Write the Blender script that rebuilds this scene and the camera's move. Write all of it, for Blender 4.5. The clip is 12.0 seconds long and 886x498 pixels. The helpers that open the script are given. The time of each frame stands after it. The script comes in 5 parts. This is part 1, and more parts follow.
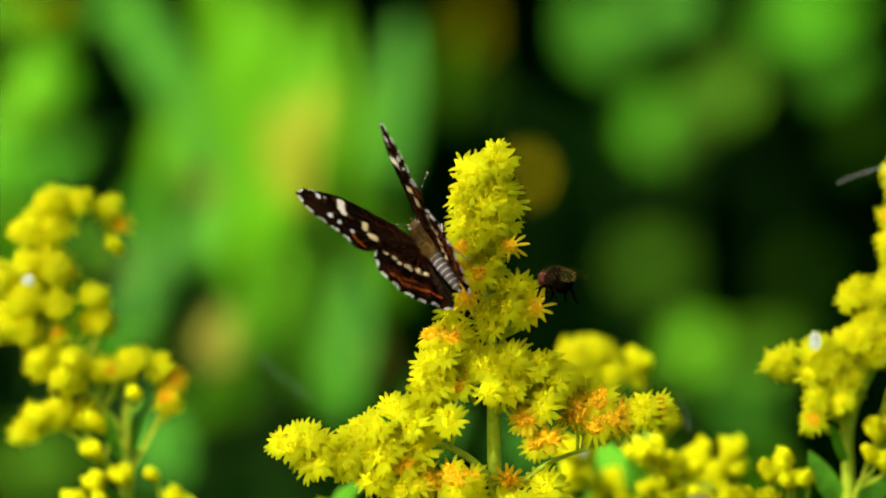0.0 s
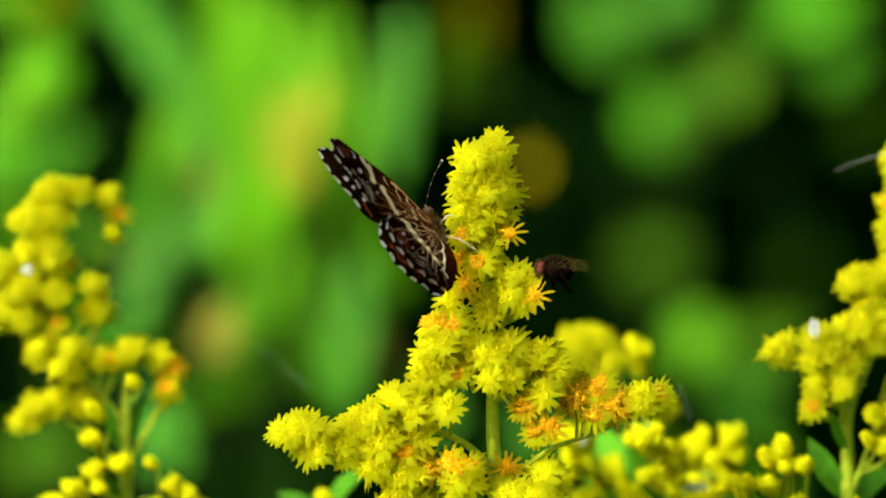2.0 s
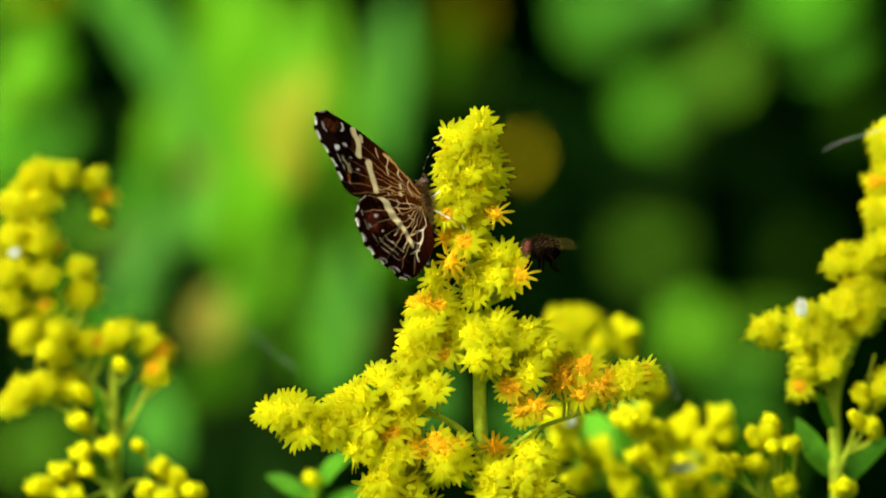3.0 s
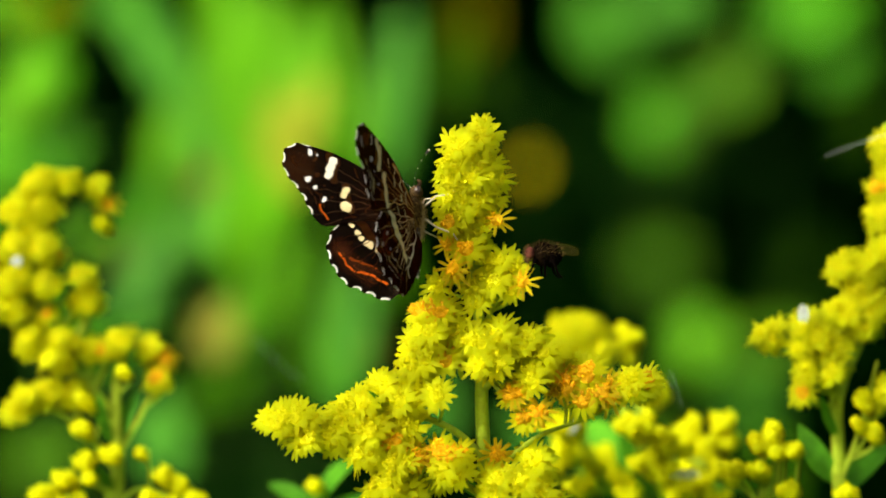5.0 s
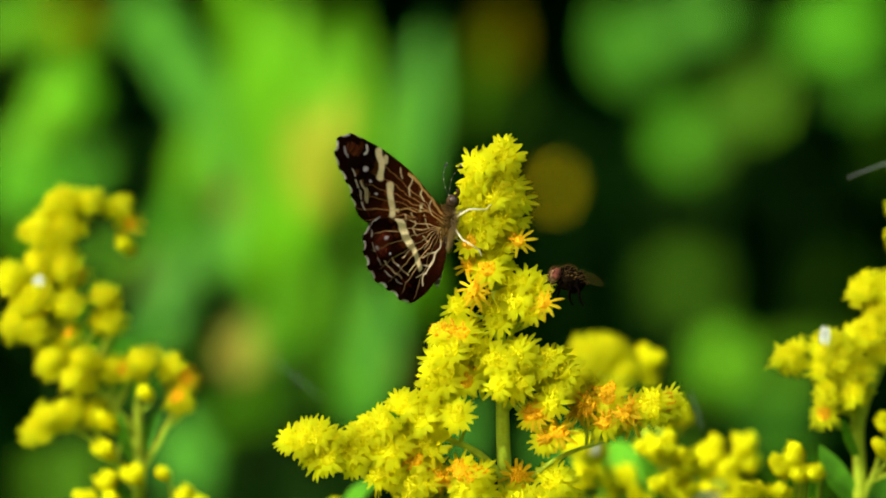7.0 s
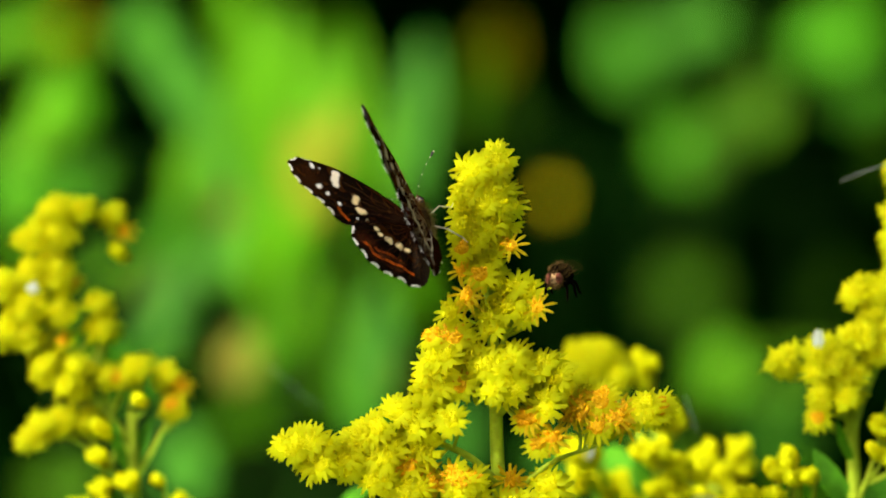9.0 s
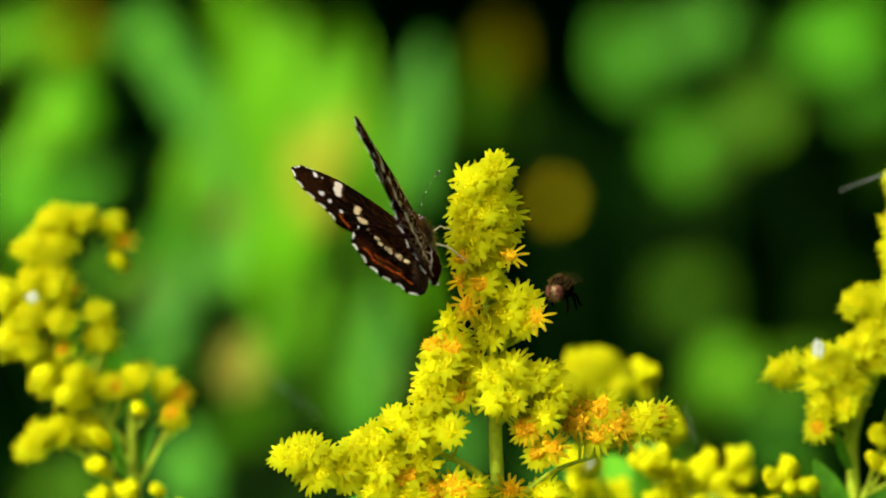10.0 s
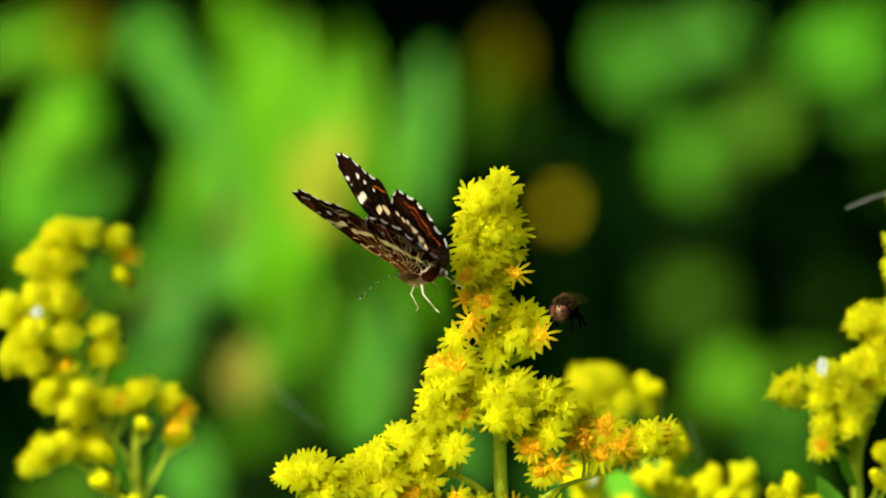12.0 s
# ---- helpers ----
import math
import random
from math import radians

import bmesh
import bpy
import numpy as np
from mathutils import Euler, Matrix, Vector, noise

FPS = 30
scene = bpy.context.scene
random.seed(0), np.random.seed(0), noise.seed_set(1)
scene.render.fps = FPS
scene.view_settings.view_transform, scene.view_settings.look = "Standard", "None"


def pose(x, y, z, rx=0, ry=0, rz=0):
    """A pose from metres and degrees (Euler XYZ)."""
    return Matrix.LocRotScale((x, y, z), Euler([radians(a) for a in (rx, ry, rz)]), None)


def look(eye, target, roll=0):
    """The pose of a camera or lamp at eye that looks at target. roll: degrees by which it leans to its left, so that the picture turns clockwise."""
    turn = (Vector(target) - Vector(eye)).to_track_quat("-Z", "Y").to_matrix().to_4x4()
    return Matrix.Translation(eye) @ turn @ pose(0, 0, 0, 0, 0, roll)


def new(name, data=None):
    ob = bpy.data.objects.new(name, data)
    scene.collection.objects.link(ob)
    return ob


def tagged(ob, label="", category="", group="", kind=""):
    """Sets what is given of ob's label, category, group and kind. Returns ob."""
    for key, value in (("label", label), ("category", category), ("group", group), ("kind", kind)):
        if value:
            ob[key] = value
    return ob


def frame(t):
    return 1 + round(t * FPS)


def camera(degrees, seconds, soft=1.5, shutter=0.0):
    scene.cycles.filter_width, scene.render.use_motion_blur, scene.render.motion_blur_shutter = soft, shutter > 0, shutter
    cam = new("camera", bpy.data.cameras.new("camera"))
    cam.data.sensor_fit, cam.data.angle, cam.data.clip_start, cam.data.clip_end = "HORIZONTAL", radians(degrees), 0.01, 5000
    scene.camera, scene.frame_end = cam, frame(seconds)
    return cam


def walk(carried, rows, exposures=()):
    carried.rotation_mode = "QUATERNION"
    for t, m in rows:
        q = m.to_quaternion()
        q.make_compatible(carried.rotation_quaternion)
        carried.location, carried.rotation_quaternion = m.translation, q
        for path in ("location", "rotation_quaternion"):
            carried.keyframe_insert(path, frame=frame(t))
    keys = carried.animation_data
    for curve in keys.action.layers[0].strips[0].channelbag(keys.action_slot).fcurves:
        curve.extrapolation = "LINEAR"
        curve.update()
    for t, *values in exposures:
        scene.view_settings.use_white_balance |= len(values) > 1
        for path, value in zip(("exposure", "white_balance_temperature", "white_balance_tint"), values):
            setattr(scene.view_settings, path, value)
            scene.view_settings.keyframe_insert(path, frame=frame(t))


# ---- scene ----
cam = camera(8.0, 12.0, soft=1.75)
cam.data.dof.use_dof = True
cam.data.dof.focus_distance = 0.848
cam.data.dof.aperture_fstop = 12.0

# seconds, x, y, z, turn to the right, tilt up, lean (degrees)
PATH = [
    (0, 0.00000, -0.850, 1.00000, 0.0000, 0.0000, 0.0000),
    (0.5, 0.00000, -0.850, 1.00000, -0.0296, 0.0027, -0.0382),
    (1, 0.00000, -0.850, 1.00015, -0.0464, 0.0241, -0.0185),
    (1.5, 0.00015, -0.850, 1.00045, -0.0540, 0.0024, -0.0537),
    (2, 0.00091, -0.850, 0.99879, -0.0499, -0.0279, -0.1480),
    (2.5, 0.00182, -0.850, 0.99712, -0.0532, -0.0407, -0.2734),
    (3, 0.00303, -0.850, 0.99591, -0.0693, -0.0132, -0.3908),
    (5, 0.00470, -0.850, 0.99454, -0.1970, 0.1423, -0.5295),
    (5.5, 0.00500, -0.850, 0.99469, -0.2939, 0.1820, -0.4809),
    (6, 0.00516, -0.850, 0.99484, -0.3636, 0.2092, -0.4329),
    (6.5, 0.00531, -0.850, 0.99500, -0.4113, 0.2322, -0.4836),
    (7, 0.00576, -0.850, 0.99484, -0.4615, 0.3103, -0.3678),
    (9, 0.00758, -0.850, 0.99363, -0.5167, 0.4381, -0.6699),
    (9.5, 0.00788, -0.850, 0.99378, -0.5335, 0.4438, -0.6394),
    (10, 0.00849, -0.850, 0.99530, -0.5723, 0.4153, -0.6374),
    (10.5, 0.00879, -0.850, 0.99697, -0.5960, 0.3924, -0.6448),
    (11, 0.00864, -0.850, 0.99788, -0.5935, 0.3850, -0.6055),
    (11.5, 0.00834, -0.850, 0.99818, -0.5732, 0.3711, -0.5941),
    (12, 0.00804, -0.850, 0.99833, -0.5848, 0.3676, -0.4497),
]
walk(cam, [(t, pose(x, y, z, 90 + up, 0, -turn) @ pose(0, 0, 0, 0, 0, lean)) for t, x, y, z, turn, up, lean in PATH])

# ---- light ----
TO_SUN = Vector((-1.2, -1.0, 1.1)).normalized()
world = bpy.data.worlds.new("sky")
scene.world = world
world.use_nodes = True
sky = world.node_tree.nodes.new("ShaderNodeTexSky")
sky.sky_type = "NISHITA"
sky.sun_disc = False
sky.dust_density = 9.0
sky.air_density = 0.6
sky.ozone_density = 0.4
sky.sun_elevation = math.asin(TO_SUN.z)
sky.sun_rotation = math.atan2(TO_SUN.x, TO_SUN.y)
world.node_tree.links.new(sky.outputs["Color"], world.node_tree.nodes["Background"].inputs["Color"])
world.node_tree.nodes["Background"].inputs["Strength"].default_value = 0.15
sun_data = bpy.data.lights.new("sun", "SUN")
sun_data.energy = 2.0
sun_data.angle = radians(0.5)
sun_data.color = (1.0, 0.95, 0.86)
sun = new("sun", sun_data)
sun.matrix_world = look(TO_SUN * 20, (0, 0, 0))
scene.view_settings.exposure = 0.60
scene.view_settings.use_white_balance = True
scene.view_settings.white_balance_temperature = 6350
scene.view_settings.white_balance_tint = 2


# ---- materials ----
def material(name, colour, rough=0.6, spread=0.25, scale=900.0, bump=0.15, through_light=0.0, through_colour=None,
             patch=60.0, spec=0.35, random_shift=0.12, inner_glow=0.0):
    """A surface with two scales of variation, a fine bump and, for leaves and petals, light that passes through."""
    m = bpy.data.materials.new(name)
    m.use_nodes = True
    nt = m.node_tree
    n, l = nt.nodes, nt.links
    p = n["Principled BSDF"]
    tc = n.new("ShaderNodeTexCoord")
    fine = n.new("ShaderNodeTexNoise")
    fine.inputs["Scale"].default_value = scale
    fine.inputs["Detail"].default_value = 3
    wide = n.new("ShaderNodeTexNoise")
    wide.inputs["Scale"].default_value = patch
    wide.inputs["Detail"].default_value = 2
    info = n.new("ShaderNodeObjectInfo")
    add = n.new("ShaderNodeMath")
    add.operation = "ADD"
    both = n.new("ShaderNodeMath")
    both.operation = "ADD"
    shift = n.new("ShaderNodeMath")
    shift.operation = "MULTIPLY_ADD"
    shift.inputs[1].default_value = random_shift * 2
    shift.inputs[2].default_value = 1.0 - random_shift
    rng = n.new("ShaderNodeMapRange")
    rng.inputs["From Min"].default_value = 0.7
    rng.inputs["From Max"].default_value = 1.3
    rng.inputs["To Min"].default_value = 1.0 - spread
    rng.inputs["To Max"].default_value = 1.0 + spread * 0.6
    mul = n.new("ShaderNodeMath")
    mul.operation = "MULTIPLY"
    scale_c = n.new("ShaderNodeVectorMath")
    scale_c.operation = "SCALE"
    scale_c.inputs[0].default_value = colour
    for noise_node in (fine, wide):
        l.new(tc.outputs["Object"], noise_node.inputs["Vector"])
    l.new(fine.outputs["Fac"], add.inputs[0])
    l.new(wide.outputs["Fac"], add.inputs[1])
    l.new(add.outputs[0], rng.inputs["Value"])
    l.new(info.outputs["Random"], shift.inputs[0])
    l.new(rng.outputs[0], mul.inputs[0])
    l.new(shift.outputs[0], mul.inputs[1])
    l.new(mul.outputs[0], scale_c.inputs["Scale"])
    l.new(scale_c.outputs[0], p.inputs["Base Color"])
    p.inputs["Roughness"].default_value = rough
    p.inputs["Specular IOR Level"].default_value = spec
    if inner_glow:
        # light that spreads inside soft, wet tissue
        p.subsurface_method = "BURLEY"
        p.inputs["Subsurface Weight"].default_value = 1.0
        p.inputs["Subsurface Radius"].default_value = (1.0, 0.9, 0.3)
        p.inputs["Subsurface Scale"].default_value = inner_glow
    bp = n.new("ShaderNodeBump")
    bp.inputs["Strength"].default_value = bump
    bp.inputs["Distance"].default_value = 0.0005
    l.new(fine.outputs["Fac"], bp.inputs["Height"])
    l.new(bp.outputs[0], p.inputs["Normal"])
    if through_light:
        tr = n.new("ShaderNodeBsdfTranslucent")
        tint = n.new("ShaderNodeVectorMath")
        tint.operation = "SCALE"
        tint.inputs[0].default_value = through_colour or colour
        l.new(mul.outputs[0], tint.inputs["Scale"])
        l.new(tint.outputs[0], tr.inputs["Color"])
        mix = n.new("ShaderNodeMixShader")
        mix.inputs[0].default_value = through_light
        l.new(p.outputs[0], mix.inputs[1])
        l.new(tr.outputs[0], mix.inputs[2])
        l.new(mix.outputs[0], n["Material Output"].inputs["Surface"])
    return m


def scales_material(name, through_light):
    """Wing scales: the pattern lies in the mesh's colour layer, with a powdery grain on it."""
    m = bpy.data.materials.new(name)
    m.use_nodes = True
    n, l = m.node_tree.nodes, m.node_tree.links
    p = n["Principled BSDF"]
    at = n.new("ShaderNodeAttribute")
    at.attribute_name = "pattern"
    tc = n.new("ShaderNodeTexCoord")
    grain = n.new("ShaderNodeTexNoise")
    grain.inputs["Scale"].default_value = 5000
    grain.inputs["Detail"].default_value = 2
    rng = n.new("ShaderNodeMapRange")
    rng.inputs["To Min"].default_value = 0.65
    rng.inputs["To Max"].default_value = 1.25
    sc = n.new("ShaderNodeVectorMath")
    sc.operation = "SCALE"
    l.new(tc.outputs["Object"], grain.inputs["Vector"])
    l.new(grain.outputs["Fac"], rng.inputs["Value"])
    l.new(at.outputs["Color"], sc.inputs[0])
    l.new(rng.outputs[0], sc.inputs["Scale"])
    l.new(sc.outputs[0], p.inputs["Base Color"])
    p.inputs["Roughness"].default_value = 0.8
    p.inputs["Specular IOR Level"].default_value = 0.0
    bp = n.new("ShaderNodeBump")
    bp.inputs["Strength"].default_value = 0.25
    bp.inputs["Distance"].default_value = 0.0001
    l.new(grain.outputs["Fac"], bp.inputs["Height"])
    l.new(bp.outputs[0], p.inputs["Normal"])
    tr = n.new("ShaderNodeBsdfTranslucent")
    amber = n.new("ShaderNodeVectorMath")
    amber.operation = "MULTIPLY_ADD"
    amber.inputs[1].default_value = (0.6, 0.6, 0.6)
    amber.inputs[2].default_value = (0.035, 0.008, 0.001)
    l.new(sc.outputs[0], amber.inputs[0])
    l.new(amber.outputs[0], tr.inputs["Color"])
    mix = n.new("ShaderNodeMixShader")
    mix.inputs[0].default_value = through_light
    l.new(p.outputs[0], mix.inputs[1])
    l.new(tr.outputs[0], mix.inputs[2])
    # the thin membrane between the scales lets some amber light straight through
    thin = n.new("ShaderNodeBsdfTransparent")
    thin.inputs["Color"].default_value = (1.0, 0.50, 0.03, 1)
    both = n.new("ShaderNodeMixShader")
    both.inputs[0].default_value = 0.13
    l.new(mix.outputs[0], both.inputs[1])
    l.new(thin.outputs[0], both.inputs[2])
    l.new(both.outputs[0], n["Material Output"].inputs["Surface"])
    return m


def clear_material(name, colour, alpha, rough):
    """A thin clear membrane."""
    m = bpy.data.materials.new(name)
    m.use_nodes = True
    n, l = m.node_tree.nodes, m.node_tree.links
    p = n["Principled BSDF"]
    tc = n.new("ShaderNodeTexCoord")
    vo = n.new("ShaderNodeTexNoise")
    vo.inputs["Scale"].default_value = 900
    rng = n.new("ShaderNodeMapRange")
    rng.inputs["To Min"].default_value = alpha * 0.7
    rng.inputs["To Max"].default_value = min(1.0, alpha * 1.3)
    l.new(tc.outputs["Object"], vo.inputs["Vector"])
    l.new(vo.outputs["Fac"], rng.inputs["Value"])
    l.new(rng.outputs[0], p.inputs["Alpha"])
    p.inputs["Base Color"].default_value = (*colour, 1)
    p.inputs["Roughness"].default_value = rough
    p.inputs["Specular IOR Level"].default_value = 0.03
    return m


PETAL = material("petal", (0.66, 0.72, 0.012), 0.85, 0.03, 1800, 0.03, 0.6, (0.845, 0.79, 0.008), 250, 0.0, 0.02, 0.006)
DISC = material("disc", (0.68, 0.69, 0.010), 0.85, 0.04, 2500, 0.03, 0.6, (0.85, 0.76, 0.007), 500, 0.0, 0.03, 0.006)
OLD_PETAL = material("old_petal", (0.76, 0.62, 0.010), 0.7, 0.15, 1800, 0.1, 0.5, (0.90, 0.64, 0.006), 400, 0.02, 0.12, 0.003)
OLD_DISC = material("old_disc", (0.84, 0.53, 0.010), 0.7, 0.2, 2500, 0.3, 0.45, (0.92, 0.56, 0.006), 500, 0.08, 0.12, 0.0010)
BUD = material("bud", (0.69, 0.73, 0.008), 0.85, 0.06, 1500, 0.1, 0.5, (0.87, 0.79, 0.006), 300, 0.0, 0.05, 0.004)
BRACT = material("bract", (0.68, 0.68, 0.02), 0.6, 0.15, 1500, 0.1, 0.45, (0.90, 0.76, 0.015), 300, 0.08, 0.08)
STEM = material("stem", (0.46, 0.60, 0.03), 0.6, 0.25, 1200, 0.3, 0.25, (0.5, 0.6, 0.02), 120, 0.12, 0.1)
GOLDENROD_LEAF = material("goldenrod_leaf", (0.10, 0.32, 0.014), 0.55, 0.35, 700, 0.3, 0.35, (0.18, 0.46, 0.014), 80, 0.05, 0.2)
BRIGHT_GRASS = material("bright_grass", (0.15, 0.46, 0.006), 0.5, 0.35, 300, 0.2, 0.4, (0.22, 0.57, 0.009), 30, 0.08, 0.1)
YELLOW_LEAF = material("yellow_leaf", (0.42, 0.50, 0.025), 0.5, 0.25, 300, 0.2, 0.35, (0.50, 0.55, 0.025), 30, 0.08, 0.1)
BLUE_GRASS = material("blue_grass", (0.11, 0.39, 0.033), 0.5, 0.3, 300, 0.2, 0.3, (0.12, 0.39, 0.03), 30, 0.08, 0.1)
WEED_LEAF = material("weed_leaf", (0.09, 0.36, 0.006), 0.5, 0.3, 300, 0.3, 0.3, (0.16, 0.50, 0.01), 40, 0.08, 0.15)
PALE_LEAF = material("pale_leaf", (0.08, 0.29, 0.017), 0.5, 0.3, 300, 0.3, 0.2, None, 40, 0.08, 0.15)
OLIVE_LEAF = material("olive_leaf", (0.09, 0.24, 0.006), 0.55, 0.3, 300, 0.3, 0.2, None, 40, 0.08, 0.15)
WITHERED_LEAF = material("withered_leaf", (0.19, 0.19, 0.02), 0.6, 0.3, 300, 0.3, 0.2, None, 40, 0.06, 0.15)
DEAD_LEAF = material("dead_leaf", (0.42, 0.36, 0.004), 0.7, 0.35, 300, 0.4, 0.15, None, 40, 0.0, 0.15)
# near-black green: the hedge's deep shade is put into the leaf colour
HEDGE_SHADE_LEAF = material("hedge_leaf", (0.005, 0.030, 0.0025), 0.9, 0.4, 100, 0.3, 0.1, None, 8, 0.0, 0.0)
WOOD = material("bark", (0.020, 0.020, 0.012), 0.9, 0.5, 60, 0.8, 0.0, None, 8, 0.0, 0.1)
SOIL = material("meadow_ground", (0.022, 0.06, 0.008), 0.95, 0.5, 40, 0.8, 0.0, None, 2.5, 0.05, 0.0)
WEED_STEM = material("weed_stem", (0.02, 0.06, 0.006), 0.8, 0.35, 1200, 0.3, 0.0, None, 120, 0.05, 0.1)
SILK = material("silk", (0.80, 0.84, 0.76), 0.6, 0.2, 600, 0.1, 0.4, None, 200, 0.3, 0.1)
WING_SCALES = scales_material("wing_scales", 0.18)
THORAX_SKIN = material("dark_thorax", (0.045, 0.028, 0.011), 0.9, 0.6, 3000, 0.4, 0.0, None, 900, 0.02, 0.1)
FUR = material("golden_fur", (0.22, 0.13, 0.030), 0.9, 0.8, 3000, 0.5, 0.2, None, 900, 0.03, 0.1)
ABDOMEN = material("grey_abdomen", (0.06, 0.05, 0.048), 0.8, 0.4, 4000, 0.4, 0.0, None, 600, 0.1, 0.1)
ABDOMEN_RING = material("pale_ring", (0.44, 0.40, 0.36), 0.7, 0.4, 4000, 0.3, 0.0, None, 600, 0.1, 0.1)
BELLY = material("cream_belly", (0.50, 0.36, 0.15), 0.8, 0.3, 4000, 0.4, 0.2, None, 600, 0.05, 0.1)
PALE_LEG = material("pale_leg", (0.74, 0.66, 0.48), 0.6, 0.2, 3000, 0.2, 0.15, None, 600, 0.15, 0.1)
ANTENNA = material("antenna_black", (0.02, 0.018, 0.014), 0.5, 0.3, 3000, 0.2, 0.0, None, 600, 0.3, 0.1)
EYE = material("butterfly_eye", (0.05, 0.03, 0.02), 0.25, 0.3, 6000, 0.3, 0.0, None, 800, 0.6, 0.1)
FLY_BLACK = material("fly_black", (0.003, 0.002, 0.0015), 0.8, 0.5, 2500, 0.4, 0.0, None, 500, 0.0, 0.1)
FLY_GREY = material("fly_grey", (0.010, 0.006, 0.003), 0.8, 0.75, 2200, 0.4, 0.0, None, 900, 0.0, 0.1)
FLY_HAIR = material("fly_hair", (0.11, 0.068, 0.020), 0.7, 0.5, 3000, 0.2, 0.1, None, 900, 0.03, 0.1)
FLY_EYE = material("fly_eye", (0.15, 0.047, 0.030), 0.7, 0.7, 1800, 0.3, 0.0, None, 1500, 0.03, 0.1)
FLY_FACE = material("fly_face", (0.30, 0.19, 0.09), 0.7, 0.8, 1800, 0.2, 0.0, None, 900, 0.03, 0.1)
FLY_WING = clear_material("fly_wing", (0.10, 0.09, 0.015), 0.13, 0.7)


# ---- mesh building ----
class Shape:
    """Gathers vertices and faces of one mesh, each face with a material slot."""

    def __init__(self):
        self.v, self.f, self.m = [], [], []

    def tube(self, points, radii, sides=6, slot=0, cap=True):
        pts = [Vector(p) for p in points]
        start = len(self.v)
        side = None
        for i, p in enumerate(pts):
            along = (pts[min(i + 1, len(pts) - 1)] - pts[max(i - 1, 0)]).normalized()
            if side is None:
                side = along.orthogonal().normalized()
            else:
                side = (side - along * side.dot(along)).normalized()
            other = along.cross(side)
            r = radii[i] if isinstance(radii, (list, tuple)) else radii
            for k in range(sides):
                a = 2 * math.pi * k / sides
                self.v.append(p + side * (r * math.cos(a)) + other * (r * math.sin(a)))
        for i in range(len(pts) - 1):
            for k in range(sides):
                a, b = start + i * sides + k, start + i * sides + (k + 1) % sides
                self.f.append((a, b, b + sides, a + sides))
                self.m.append(slot)
        if cap:
            self.f.append(tuple(start + k for k in reversed(range(sides))))
            self.f.append(tuple(start + (len(pts) - 1) * sides + k for k in range(sides)))
            self.m += [slot, slot]

    def ball(self, centre, radii, rings=8, sides=12, slot=0, turn=None):
        start = len(self.v)
        c, r = Vector(centre), Vector(radii)
        for i in range(1, rings):
            th = math.pi * i / rings
            for k in range(sides):
                a = 2 * math.pi * k / sides
                q = Vector((r.x * math.cos(th), r.y * math.sin(th) * math.cos(a), r.z * math.sin(th) * math.sin(a)))
                self.v.append(c + (turn @ q if turn else q))
        for sgn in (1, -1):
            q = Vector((sgn * r.x, 0, 0))
            self.v.append(c + (turn @ q if turn else q))
        tip, tail = len(self.v) - 2, len(self.v) - 1
        for i in range(rings - 2):
            for k in range(sides):
                a, b = start + i * sides + k, start + i * sides + (k + 1) % sides
                self.f.append((a, a + sides, b + sides, b))
                self.m.append(slot)
        last = start + (rings - 2) * sides
        for k in range(sides):
            self.f.append((tip, start + k, start + (k + 1) % sides))
            self.f.append((tail, last + (k + 1) % sides, last + k))
            self.m += [slot, slot]

    def blade(self, points, widths, normal, fold=0.15, slot=0):
        """A strip with a fold along its middle: three rows of vertices."""
        pts = [Vector(p) for p in points]
        start = len(self.v)
        nrm = Vector(normal).normalized()
        for i, p in enumerate(pts):
            along = (pts[min(i + 1, len(pts) - 1)] - pts[max(i - 1, 0)]).normalized()
            across = along.cross(nrm)
            across = across.normalized() if across.length > 1e-6 else along.orthogonal().normalized()
            up = across.cross(along)
            w = widths[i]
            self.v += [p - across * w + up * w * fold, p - up * w * fold * 0.5, p + across * w + up * w * fold]
        for i in range(len(pts) - 1):
            a = start + 3 * i
            self.f += [(a, a + 1, a + 4, a + 3), (a + 1, a + 2, a + 5, a + 4)]
            self.m += [slot, slot]

    def mesh(self, name, materials, smooth=True):
        me = bpy.data.meshes.new(name)
        me.from_pydata([tuple(p) for p in self.v], [], self.f)
        for mt in materials:
            me.materials.append(mt)
        me.polygons.foreach_set("material_index", self.m)
        if smooth:
            me.polygons.foreach_set("use_smooth", [True] * len(me.polygons))
        me.update()
        return me


def part(name, shape, materials, parent, label="", smooth=True):
    """Links a shape as one mesh object under a thing or a part."""
    ob = new(name, shape.mesh(name, materials if isinstance(materials, (list, tuple)) else [materials], smooth))
    ob.parent = parent
    return tagged(ob, label=label)


def thing(name, at, label, category, group=""):
    ob = new(name)
    ob.empty_display_size = 0.005
    ob.location = at
    return tagged(ob, label, category, group)


def smooth_line(points, steps=6):
    """A smooth line through the points that does not overshoot where their spacing changes."""
    p = [Vector(q) for q in points]
    n = len(p)
    way = []
    for i in range(n):
        a, b = p[max(i - 1, 0)], p[min(i + 1, n - 1)]
        way.append((b - a).normalized())
    out = []
    for i in range(n - 1):
        ln = (p[i + 1] - p[i]).length
        m0, m1 = way[i] * ln, way[i + 1] * ln
        for k in range(steps):
            t = k / steps
            out.append(p[i] * (2 * t ** 3 - 3 * t * t + 1) + m0 * (t ** 3 - 2 * t * t + t) + p[i + 1] * (3 * t * t - 2 * t ** 3) + m1 * (t ** 3 - t * t))
    out.append(p[-1])
    return out


MM = 0.001

